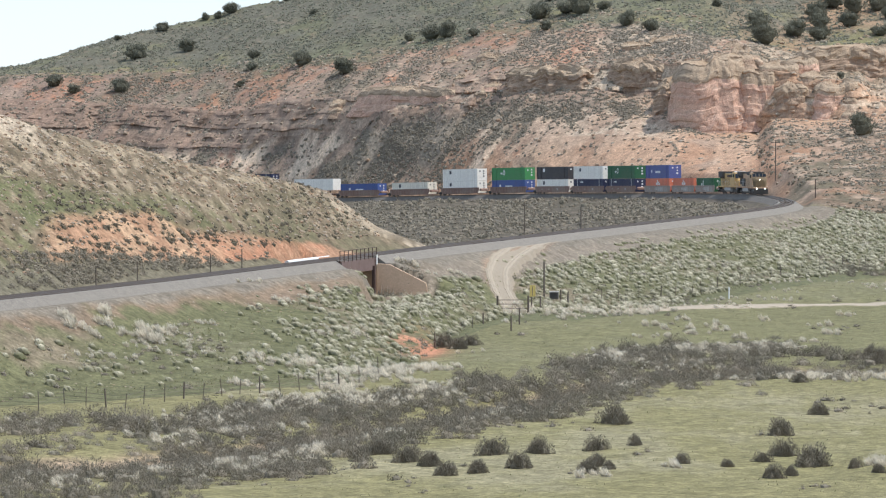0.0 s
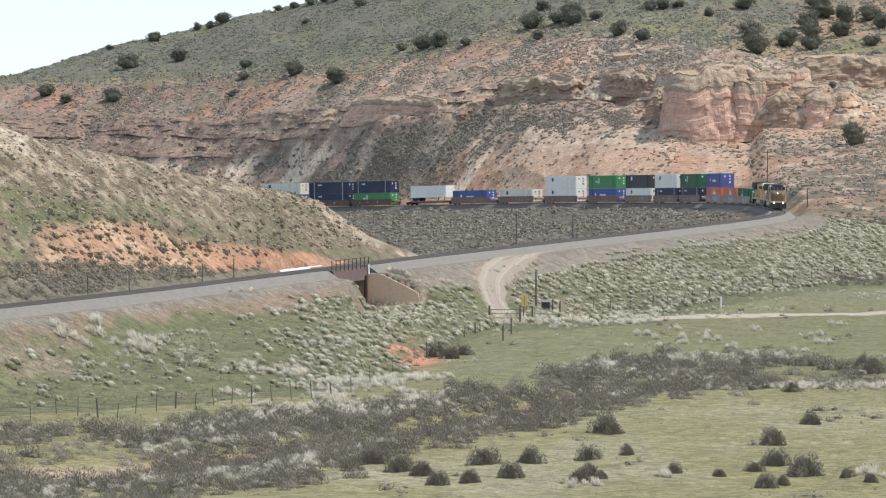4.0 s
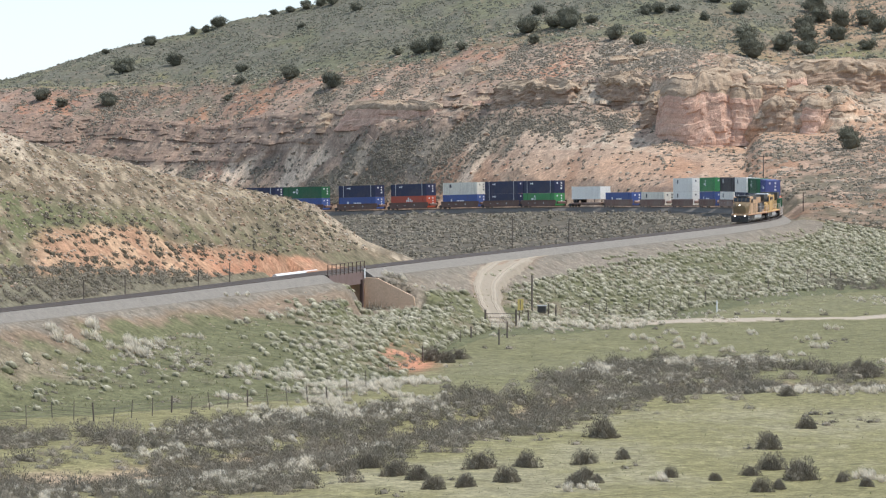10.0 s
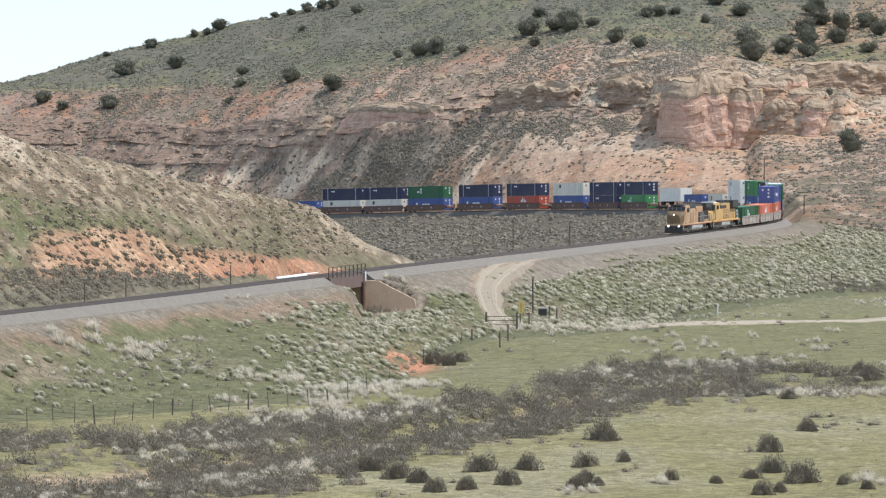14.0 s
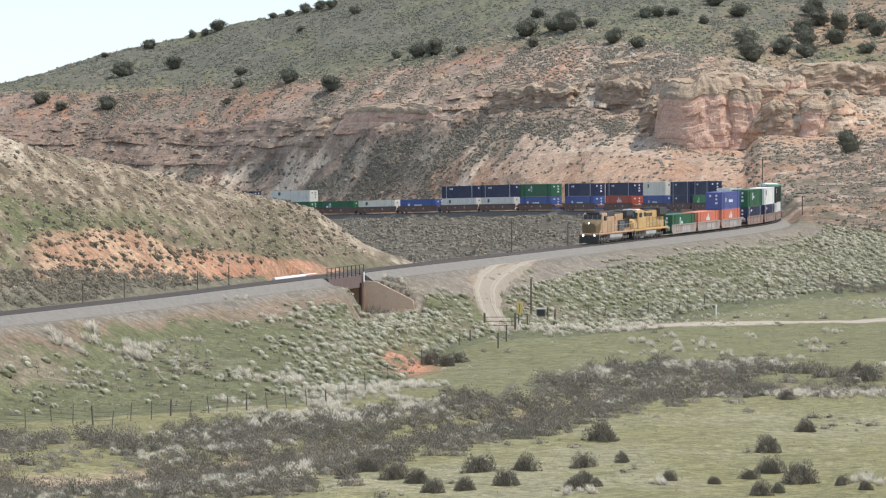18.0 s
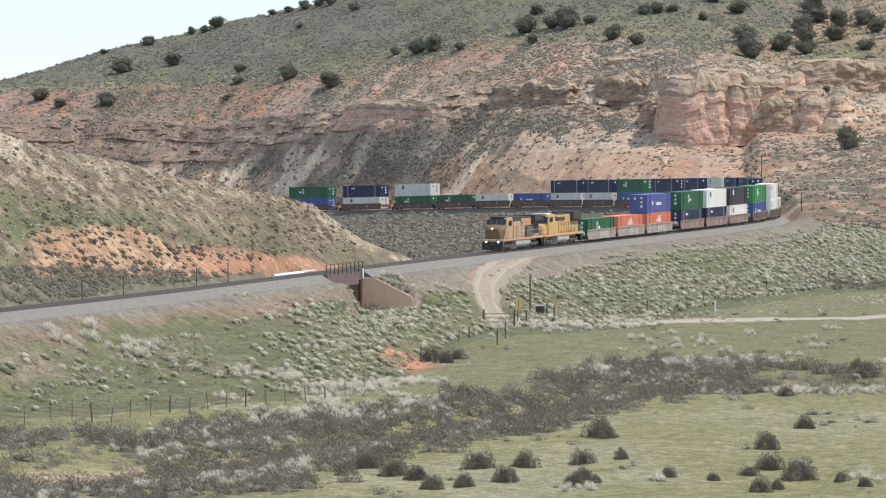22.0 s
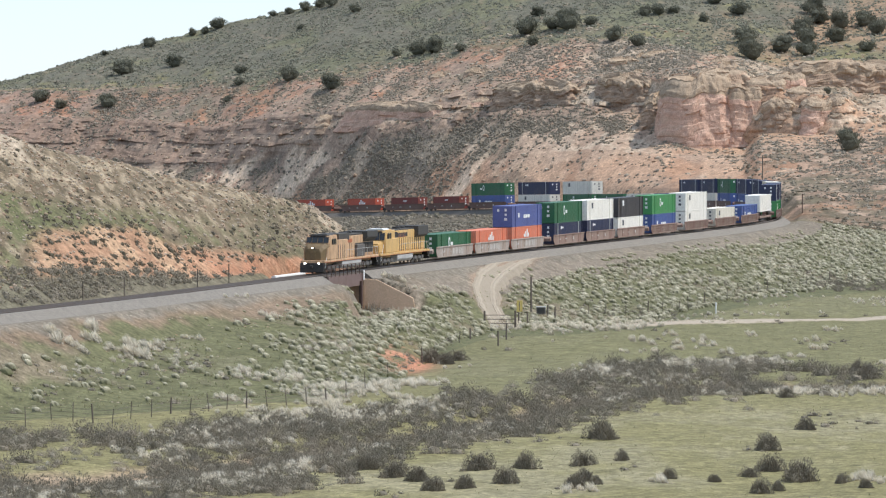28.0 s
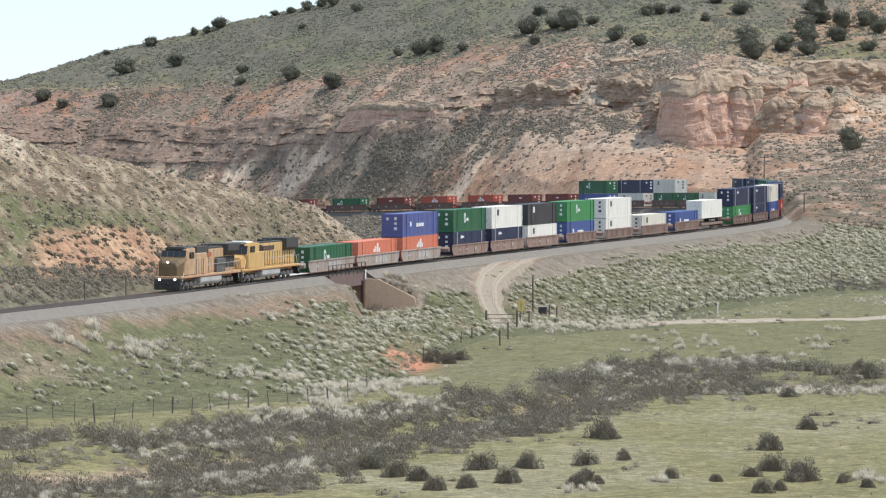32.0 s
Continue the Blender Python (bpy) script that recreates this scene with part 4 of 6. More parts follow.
def locomotive(lead):
    paint = OLD_YELLOW if lead else YELLOW
    text = ("weathered yellow lead diesel locomotive with grey roof and lit headlights" if lead else "bright yellow second diesel locomotive with grey roof and flared radiators")
    lo = tagged(new("locomotive"), text, "locomotive", "locomotives of the train")
    part("frame", boxes((-10.9, -1.5, 1.35, 10.9, 1.5, 1.62), (-10.9, -0.5, 0.95, 10.9, 0.5, 1.35), bevel=0.03), paint, lo)
    for y in (-1, 1):
        part("sill_stripe", boxes((-10.7, min(y * 1.5, y * 1.515), 1.36, 10.7, max(y * 1.5, y * 1.515), 1.41)), RED_TRIM, lo, "thin red stripe")
    part("fuel_tank", solid(((-1.45, 1.3), (-1.45, 0.75), (-1.1, 0.42), (1.1, 0.42), (1.45, 0.75), (1.45, 1.3)), "x", -3.9 if lead else -3.4, 3.9 if lead else 3.4, 0.05), TANK_GREY, lo, "grey fuel tank")
    loco_truck(lo, 6.8), loco_truck(lo, -6.8)
    part("pilot", solid(((10.7, 1.35), (11.15, 1.3), (11.25, 0.25), (11.0, 0.18), (10.7, 0.5)), "y", -1.45, 1.45, 0.03), BLACK, lo, "black snow plough pilot")
    part("rear_pilot", boxes((-11.1, -1.4, 0.4, -10.8, 1.4, 1.4), bevel=0.03), BLACK, lo)
    for x in (-1, 1):
        part("coupler", boxes((x * 11.0, -0.15, 0.75, x * 11.5, 0.15, 1.05), bevel=0.03), BLACK, lo)
    # nose and cab
    if lead:
        # the wide nose narrows to the front and falls away at the top corners
        bm = bmesh.new()
        rings = []
        for x, w, top, drop in ((8.6, 1.48, 3.62, 0.25), (9.5, 1.44, 3.5, 0.3), (10.25, 1.22, 3.3, 0.4), (10.62, 0.98, 3.0, 0.45), (10.66, 0.95, 2.7, 0.3)):
            rings.append([bm.verts.new((x, y, z)) for y, z in ((-w, 1.62), (-w, top - drop), (-w * 0.72, top), (w * 0.72, top), (w, top - drop), (w, 1.62))])
        for a, b in zip(rings, rings[1:]):
            for i in range(6):
                bm.faces.new((a[i], a[(i + 1) % 6], b[(i + 1) % 6], b[i]))
        bm.faces.new(rings[0]), bm.faces.new(rings[-1])
        bmesh.ops.recalc_face_normals(bm, faces=bm.faces[:])
        bmesh.ops.bevel(bm, geom=bm.edges[:], offset=0.03, segments=1, affect="EDGES")
        part("nose", bm, NOSE_SHADE, lo, "dirty yellow nose with its shade put into the paint")
        for y in (-1, 1):
            part("nose_panel", solid(((8.62, 1.7), (9.9, 1.7), (9.6, 3.0), (8.62, 3.3)), "y", min(y * 1.3, y * 1.475), max(y * 1.3, y * 1.475), 0.02), paint, lo)
        sill, brow, front = 3.6, 4.32, 9.0
    else:
        part("nose", solid(((8.5, 1.62), (10.55, 1.62), (10.5, 2.75), (10.2, 3.0), (8.5, 3.2)), "y", -1.15, 1.15, 0.16), paint, lo)
        sill, brow, front = 3.2, 4.15, 8.85
    cab = part("cab", solid(((5.9, 1.62), (front, 1.62), (front, sill), (front - 0.32, brow + 0.06), (front - 0.6, 4.48), (5.9, 4.55)), "y", -1.5, 1.5, 0.1), paint, lo)
    part("cab_roof", solid(((-1.3, 4.45), (-0.95, 4.64), (0.95, 4.64), (1.3, 4.45)), "x", 5.85, front - 0.5, 0.04), ROOF_GREY if lead else PALE, cab, "dark grey cab roof" if lead else "pale grey cab roof")
    for y0, y1 in ((-1.36, -0.74), (-0.66, -0.04), (0.04, 0.66), (0.74, 1.36)):
        part("windscreen", solid(((front - 0.01, sill + 0.05), (front - 0.3, brow), (front - 0.24, brow), (front + 0.05, sill + 0.05)), "y", y0, y1), PANE, cab, "dark cab window")
    for y in (-1, 1):
        for x0, x1 in ((6.35, 7.15), (7.25, 8.1)):
            part("side_window", boxes((x0, min(y * 1.49, y * 1.53), 3.4, x1, max(y * 1.49, y * 1.53), 4.1), bevel=0.02), PANE, cab, "dark side window")
        part("mirror", boxes((8.2, min(y * 1.55, y * 1.72), 3.5, 8.26, max(y * 1.55, y * 1.72), 3.95), bevel=0.01), BLACK, cab, "black wing mirror")
    part("number_board", boxes((front - 0.5, -0.95, brow + 0.02, front - 0.2, 0.95, brow + 0.2), bevel=0.02), BLACK, cab, "black number board with plain bars")
    for y in (-0.13, 0.13):
        bm = bmesh.new()
        bmesh.ops.create_cone(bm, segments=12, radius1=0.085, radius2=0.085, depth=0.08, cap_ends=True, matrix=pose(10.6, y, 3.08 if lead else 2.72, 0, 90, 0))
        part("headlight", bm, (HEADLIGHT if y < 0 else BLACK) if lead else MARK, lo, "round nose headlight")
    part("nose_door", boxes((10.5, -0.32, 1.7, 10.69 if lead else 10.57, 0.32, 2.62), bevel=0.015), NOSE_SHADE if lead else paint, lo)
    for y in (-1, 1):
        # dark hood panels; on the lead they also stand for shadow below the radiator
        for k, x in enumerate(np.arange(-10.1, -3.2, 0.62) if lead else np.arange(-2.4, 2.2, 0.62)):
            part("dark_panel", boxes((x, min(y * 0.98, y * 1.02), 2.0 if lead else 3.45, x + 0.5, max(y * 0.98, y * 1.02), 3.25 if lead else 3.95), bevel=0.01), ROOF_GREY if (k % 3 or not lead) else BLACK, lo, "dark panel on the hood side")
    for y in (-0.85, 0.85):
        bm = bmesh.new()
        bmesh.ops.create_cone(bm, segments=14, radius1=0.11, radius2=0.11, depth=0.08, cap_ends=True, matrix=pose(11.16, y, 1.28, 0, 90, 0))
        part("ditch_light", bm, HEADLIGHT if lead else BLACK, lo, "ditch light")
    # hoods
    if lead:
        part("hood", boxes((-10.3, -0.98, 1.62, 5.9, 0.98, 4.2), bevel=0.05), paint, lo)
        part("hood_roof", boxes((-6.0, -0.9, 4.2, 5.9, 0.9, 4.42), (0.2, -1.2, 3.75, 4.4, 1.2, 4.6), bevel=0.04), ROOF_GREY, lo, "grey hood roof")
        part("radiator", solid(((-1.0, 3.3), (-1.55, 3.85), (-1.55, 4.6), (1.55, 4.6), (1.55, 3.85), (1.0, 3.3)), "x", -10.3, -6.0, 0.04), ROOF_GREY, lo, "dark flared radiator wings")
        part("blower_duct", boxes((-5.6, -1.35, 1.62, -2.6, 1.35, 3.1), bevel=0.05), GRIME, lo, "dark equipment housing")
        part("electrical_cabinet", boxes((1.6, -1.45, 1.62, 5.8, 1.45, 3.9), bevel=0.05), paint, lo)
        doors = [-2.2 + 0.85 * i for i in range(9)]
    else:
        part("hood", boxes((-10.3, -0.98, 1.62, 5.9, 0.98, 4.25), bevel=0.05), paint, lo)
        part("hood_roof", boxes((-6.2, -0.9, 4.25, 4.6, 0.9, 4.42), bevel=0.04), ROOF_GREY, lo, "grey hood roof")
        part("radiator", solid(((-1.0, 3.2), (-1.5, 3.55), (-1.5, 4.65), (1.5, 4.65), (1.5, 3.55), (1.0, 3.2)), "x", -10.2, -5.6, 0.04), ROOF_GREY, lo, "dark flared radiator")
        part("blower_housing", boxes((2.4, -1.3, 1.62, 5.6, 1.3, 3.4), (3.6, -1.15, 3.3, 5.6, 1.15, 4.4), bevel=0.06), paint, lo)
        part("intake", boxes((2.0, -1.02, 3.2, 3.4, 1.02, 4.1)), BLACK, lo, "dark air intake grille")
        doors = [-9.2 + 0.95 * i for i in range(11)]
    for y in (-1, 1):
        for x in doors:
            part("hood_door", boxes((x, min(y * 0.975, y * 1.005), 1.75, x + 0.72, max(y * 0.975, y * 1.005), 3.25), bevel=0.01), paint, lo)
        for x in doors:
            part("door_seam", boxes((x + 0.72, min(y * 0.975, y * (1.008 if x < 1.5 or not lead else 1.465)), 1.7, x + 0.83, max(y * 0.975, y * (1.008 if x < 1.5 or not lead else 1.465)), 3.3)), BLACK, lo, "dark door seam")
        part("lettering", boxes((-1.6, min(y * 0.98, y * 1.01), 3.4, 1.4, max(y * 0.98, y * 1.01), 3.85)), RED_TRIM, lo, "red lettering bar")
        railing(lo, [(x, y * 1.46, 2.6) for x in (-10.5, -8.4, -6.3, -4.2, -2.1, 0, 2.1)])
        for x in (10.2, -10.2):
            for i in range(4):
                part("step", boxes((x - 0.28, min(y * 1.2, y * 1.5), 0.43 + 0.3 * i, x + 0.28, max(y * 1.2, y * 1.5), 0.47 + 0.3 * i)), BLACK, lo)
        for ends in (((10.5, y * 1.42, 0.7), (9.4, y * 1.42, 2.7)), ((-10.5, y * 1.42, 0.7), (-9.6, y * 1.42, 2.6))):
            part("grab_iron", rod(bmesh.new(), *ends, 0.03), MARK, lo, "white grab iron")
    for x in (-3.0, -0.9):
        bm = bmesh.new()
        bmesh.ops.create_cone(bm, segments=16, radius1=0.55, radius2=0.5, depth=0.3, cap_ends=True, matrix=pose(x, 0, 4.5))
        part("roof_fan", bm, BLACK, lo, "round roof fan")
    bm = bmesh.new()
    for y in (-0.25, 0, 0.25):
        rod(bm, (6.6, y, 4.75), (7.2, y * 1.3, 4.82), 0.05)
    part("horn", bm, BLACK, lo)
    return lo


# middle of each unit behind the coupler of the lead locomotive, lower box, upper box, kind of car
UNITS = ((56.9, "green", "", "tan"), (75.6, "orange", "", "tan"), (94.4, "orange", "blue", "tan"),
         (117.8, "navy", "green", "brown"), (136.9, "navy", "white", "brown"), (156.1, "white", "grey", "brown"),
         (178.3, "mid_blue", "light_green", "ribbed"), (201.5, "white", "white", "ribbed"), (224.7, "cream", "", "ribbed"),
         (247.3, "mid_blue", "", "ribbed"), (266.9, "trailer", "", "flat"),
         (292.3, "light_green", "navy", "dark"), (311.2, "navy", "navy", "dark"), (331.2, "mid_blue", "cream", "dark"),
         (355.0, "red", "navy", "dark"), (378.2, "mid_blue", "navy", "dark"), (401.8, "mid_blue", "green", "dark"),
         (421.0, "pale_grey", "navy", "dark"), (439.5, "pale_grey", "navy", "dark"), (458.8, "mid_blue", "", "dark"),
         (477.5, "cream", "", "dark"), (495.8, "green", "", "dark"), (514.8, "green", "pale_grey", "dark"),
         (538.0, "pale_grey", "navy", "dark"), (561.0, "mid_blue", "green", "dark"),
         (581.0, "maroon/40", "", "dark"), (600.2, "maroon/40", "", "dark"), (619.6, "red/40", "", "dark"), (641.5, "red/40", "", "dark"),
         (661.6, "maroon/40", "", "dark"), (681.2, "green/40", "", "dark"), (703.5, "maroon/40", "", "dark"), (722.8, "maroon/40", "", "dark"))
SPEED, FRONT = 13.538, 0.0
made = {}


def one_of(kind, build, *args):
    """The first is built, the next ones are copies."""
    if kind not in made:
        made[kind] = build(*args)
        return made[kind]
    return copy_thing(made[kind], Matrix())


riding = [(locomotive(True), 11.3, 7.0, 0.0), (locomotive(False), 33.9, 7.0, 0.0)]
for middle, low, high, car in UNITS:
    if car == "flat":
        riding += [(flat_car(), middle, 9.0, 0.0), (trailer(), middle, 9.0, 1.1)]
        continue
    paint, ribs, word = {"tan": (CAR_TAN, False, "faded tan"), "brown": (CAR_BROWN, False, "brown"), "ribbed": (CAR_BROWN, True, "brown ribbed"), "dark": (CAR_DARK, False, "dark brown")}[car]
    riding.append((one_of(("car", car), well_car, paint, ribs, word), middle, 9.0, 0.0))
    low, short = low.split("/")[0], low.endswith("/40")
    riding.append((one_of(("box", low, short), container, low, True, "alu" if low == "navy" else None, 12.19 if short else LC), middle, 9.0, 0.43))
    if high:
        riding.append((one_of(("box", high, False), container, high, True, "alu" if high == "navy" else None), middle, 9.0, 0.43 + HC + 0.03))


def motions():
    for thing, back, half, up in riding:
        walk(thing, [(t, track_pose(FRONT + SPEED * t - back, half) @ pose(0, 0, up)) for t in range(33)])


# ---- plants ----
def clump(leaves, height, spread, size, seed, fuzz=0.55, core=0, heart=0.7, twig=0.0, ball=False):
    """Corner points of many small leaf faces that lie over an uneven dome of several lobes."""
    rng = np.random.RandomState(seed)
    n = 5
    lobe = np.concatenate((np.zeros((1, 3)), np.stack((rng.randn(n) * 0.36, rng.randn(n) * 0.36, -0.05 - 0.2 * rng.rand(n)), 1)))
    width = np.concatenate(((0.72,), 0.42 + 0.22 * rng.rand(n)))
    which = rng.choice(n + 1, size=leaves, p=width ** 2 / (width ** 2).sum())
    d = rng.randn(leaves, 3)
    d[:, 2] = np.abs(d[:, 2]) * 1.1 - 0.15
    d /= np.linalg.norm(d, axis=1)[:, None]
    c = lobe[which] + d * width[which][:, None] * (0.78 + 0.34 * rng.rand(leaves))[:, None]
    c *= np.array((spread, spread, height))
    if ball:
        # the leaves close round the underside
        c[:, 2] = c[:, 2] * 0.62 + 0.42 * height
        low = rng.rand(leaves) < 0.35
        c[low, 2] = 0.84 * height - c[low, 2]
    c[:, 2] = np.maximum(c[:, 2], 0.02)
    out = d + rng.randn(leaves, 3) * fuzz
    out /= np.linalg.norm(out, axis=1)[:, None]
    e = np.cross(out, rng.randn(leaves, 3))
    e /= np.linalg.norm(e, axis=1)[:, None] + 1e-9
    f = np.cross(out, e)
    s = size * (0.6 + 0.8 * rng.rand(leaves))[:, None]
    shell = np.stack((c - e * s - f * s * 0.6, c + e * s - f * s * 0.5, c + f * s * 1.1), 1)
    if twig:
        # narrow sprays that point outwards and up
        up = d + np.array((0, 0, 0.7)) + rng.randn(leaves, 3) * 0.25
        up /= np.linalg.norm(up, axis=1)[:, None]
        shell = np.stack((c - e * s * 0.42, c + e * s * 0.42, c + up * s * twig), 1)
    if not core:
        return shell
    # a dense uneven heart of twigs and leaves
    bm = bmesh.new()
    bmesh.ops.create_icosphere(bm, subdivisions=core, radius=1)
    pts = np.array([v.co[:] for v in bm.verts])
    reach = np.max([np.clip(pts @ lobe[k] + width[k], 0.3, None) for k in range(n + 1)], axis=0) * ((0.72 if heart < 0.9 else 0.9) + (0.28 if heart < 0.9 else 0.1) * rng.rand(len(pts)))
    pts = pts * np.clip(reach * heart, 0.25, 0.95)[:, None] * np.array((spread, spread, height))
    if ball:
        pts[:, 2] = pts[:, 2] * 0.62 + 0.42 * height
    heart = np.array([[pts[v.index] for v in face.verts] for face in bm.faces])
    bm.free()
    return np.concatenate((heart[heart[..., 2].max(1) > 0.0], shell))


def bunch(blades, height, spread, width, seed):
    """Corner points of narrow blades that fan out from one root, heads bent by the wind."""
    rng = np.random.RandomState(seed)
    a, r = rng.rand(blades) * 2 * np.pi, spread * np.sqrt(rng.rand(blades))
    tip = np.stack((r * np.cos(a) - 0.36 * height, r * np.sin(a), height * (1 - 0.5 * (r / spread) ** 2) * (0.75 + 0.4 * rng.rand(blades))), 1)
    root = tip * np.array((0.5, 0.5, 0.0)) + np.array((0.2 * height, 0, 0))
    turn = rng.rand(blades) * np.pi
    w = np.stack((np.cos(turn), np.sin(turn), 0 * turn), 1) * (width * (0.6 + 0.8 * rng.rand(blades)))[:, None]
    return np.stack((root - w, root + w, tip), 1)


def planted(name, spots, shapes, material, label, category="shrubs", seed=1, tips=False, pale=(0.35, 0.9)):
    """Many plants as one mass. spots: (x, y, z, size)."""
    rng = np.random.RandomState(seed)
    spots = np.asarray(spots, float)
    which = rng.randint(len(shapes), size=len(spots))
    turn = rng.rand(len(spots)) * (0.8 if tips else 2 * np.pi) - (0.4 if tips else 0)
    tone = rng.rand(len(spots)) ** 1.5
    out, tones = [], []
    for k, shape in enumerate(shapes):
        sel = np.nonzero(which == k)[0]
        if not len(sel):
            continue
        c, s = np.cos(turn[sel]), np.sin(turn[sel])
        size = spots[sel, 3]
        x, y, z = shape[..., 0], shape[..., 1], shape[..., 2]
        px = (c[:, None, None] * x - s[:, None, None] * y) * size[:, None, None] + spots[sel, 0][:, None, None]
        py = (s[:, None, None] * x + c[:, None, None] * y) * size[:, None, None] + spots[sel, 1][:, None, None]
        pz = z * size[:, None, None] * (0.85 + 0.3 * rng.rand(len(sel)))[:, None, None] + spots[sel, 2][:, None, None]
        out.append(np.stack((px, py, pz), -1).reshape(-1, 3))
        if tips:
            heads = smooth(z / z.max(), *pale)
            tones.append(np.clip(tone[sel][:, None, None] * 0.2 + 0.95 * heads[None], 0, 1).ravel())
        else:
            tones.append(np.repeat(tone[sel], shape.shape[0] * 3))
    return leaf_mesh(name, np.concatenate(out), np.concatenate(tones), material, label, category)


def leaf_mesh(name, co, tones, material, label="", category="", parent=None):
    me = bpy.data.meshes.new(name)
    n = len(co)
    me.vertices.add(n)
    me.vertices.foreach_set("co", co.ravel())
    me.loops.add(n)
    me.loops.foreach_set("vertex_index", np.arange(n))
    me.polygons.add(n // 3)
    me.polygons.foreach_set("loop_start", np.arange(0, n, 3))
    me.polygons.foreach_set("loop_total", np.full(n // 3, 3))
    me.update(calc_edges=True)
    at = me.attributes.new("tone", "FLOAT", "POINT")
    at.data.foreach_set("value", tones)
    me.materials.append(material)
    ob = new(name, me)
    ob.parent = parent
    return tagged(ob, label, category, kind="" if parent else "stuff")


CELL = RR * np.gradient(PHI)[None, :] * np.abs(np.gradient(np.hypot(XX, YY), axis=0))
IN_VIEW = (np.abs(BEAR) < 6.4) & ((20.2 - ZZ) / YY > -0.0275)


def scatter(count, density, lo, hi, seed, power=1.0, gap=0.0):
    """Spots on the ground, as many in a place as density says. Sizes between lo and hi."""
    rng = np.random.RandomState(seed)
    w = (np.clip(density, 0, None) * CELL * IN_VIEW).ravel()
    pick = rng.choice(w.size, size=count, p=w / w.sum())
    i, j = np.unravel_index(pick, RR.shape)
    i2, j2 = np.clip(i + 1, 0, RR.shape[0] - 1), np.clip(j + 1, 0, RR.shape[1] - 1)
    u, v = rng.rand(count), rng.rand(count)
    at = lambda a: (a[i, j] * (1 - u) + a[i2, j] * u) * (1 - v) + (a[i, j2] * (1 - u) + a[i2, j2] * u) * v
    spots = np.stack((at(XX), at(YY), at(ZZ) - 0.05, lo + (hi - lo) * rng.rand(count) ** power), 1)
    if gap:
        # one plant in each square of ground
        spots = spots[np.unique(np.floor(spots[:, :2] / gap).astype(int), axis=0, return_index=True)[1]]
    return spots


patch = fbm(XX / 9, YY / 14, 3, 101)
off_track = (DIST > 7.5)
big_shapes = [clump(900, 1.2, 0.98, 0.058, 200 + k, 0.55, 2, 0.54, 1.7) for k in range(7)]
mid_shapes = [clump(110, 1.1, 0.85, 0.085, 220 + k, 0.5, 1) for k in range(6)]
low_shapes = [clump(13, 1.1, 0.9, 0.22, 240 + k, 0.6, 1) for k in range(8)]
tuft_shapes = [np.concatenate((clump(60, 0.78, 0.62, 0.1, 280 + k, 0.35, 1), bunch(70, 1.0, 0.62, 0.06, 260 + k))) for k in range(6)]
mound_shapes = [np.concatenate((clump(130, 0.95, 0.66, 0.06, 290 + k, 0.5, 2, 0.9, 2.2), bunch(10, 1.05, 0.45, 0.05, 270 + k))) for k in range(6)]
for shape in mound_shapes:
    shape[..., 0] -= 0.4 * shape[..., 2]

floor = (V > 1.9) & (V < 3.2)
creek_wide = np.exp(-((YY - creek_y) / (27 + 10 * (1 - smooth(BEAR, -3.0, -0.5)))) ** 4) * floor * (1 - 0.9 * smooth(BEAR + 0.2 * n2, 4.0, 4.4))
thick = smooth(1.3 * patch + 0.6 * n1 + 0.2 * np.exp(-((BEAR - 0.7) / 1.8) ** 2) + 0.35 * smooth(YY - creek_y, -18, 6), -0.4, 0.25)
planted("creek_sagebrush", scatter(2500, creek_wide * thick * (1 - 0.5 * (1 - smooth(BEAR + 0.4 * n1, -3.6, -2.4))), 0.55, 1.55, 1, gap=1.7), big_shapes, SAGE, "dense grey sagebrush thicket along the creek bed")
planted("creek_rabbitbrush", scatter(260, creek_wide * (0.25 + smooth(n2 + 0.4 * n1, -0.1, 0.4)), 0.35, 0.95, 61), big_shapes, RABBITBRUSH, "paler grey rabbitbrush among the creek thicket")
fringe = 0.14 * creek_wide * smooth(n2, 0.0, 0.5) + np.exp(-((YY - creek_y - 27) / 6) ** 2) * smooth(BEAR, 0.5, 2.0) + 0.5 * np.exp(-((YY - creek_y + 16) / 7) ** 2) + 0.2 * np.exp(-((YY - creek_y - 30) / 9) ** 2) * (1 - smooth(BEAR, -1.5, 0.2)) + smooth(BEAR, -3.2, -2.0) * (1 - smooth(BEAR, -0.7, 0.1)) * (0.9 * np.exp(-((YY - 418) / 10) ** 2) + 0.6 * np.exp(-((YY - 381) / 14) ** 2)) * smooth(n3 + n2, -0.3, 0.5)
planted("dry_creek_brush", scatter(1500, fringe * floor * smooth(patch + 0.4 * n2, -0.1, 0.4), 0.35, 0.8, 2), tuft_shapes, DRY, "pale dry brush and bleached grass beside the creek", tips=True)
planted("dry_bank_brush", scatter(420, floor * (np.exp(-((YY - 424) / 7) ** 2) + 0.8 * np.exp(-((YY - 402) / 9) ** 2) * smooth(BEAR, -2.0, -1.2)) * smooth(BEAR, -2.9, -1.9) * (1 - smooth(BEAR, -0.3, 0.2)) * smooth(n2 + 0.6 * n3, -0.2, 0.2), 0.35, 0.8, 62), tuft_shapes, DRY, "band of pale dry brush over the creek bank", tips=True)
planted("gate_scrub", scatter(170, ((V > 2.5) & (V < 3.3)) * smooth(BEAR, 0.5, 0.9) * (1 - smooth(BEAR, 2.3, 3.0)) * np.exp(-((YY - 536 - 0.45 * XX) / 9) ** 2), 0.35, 0.85, 63), tuft_shapes, DRY, "pale scrub tufts round the farm gate", tips=True)
bank = (V >= 2.95) & (V < 4.0) & off_track & (DIST > 9)
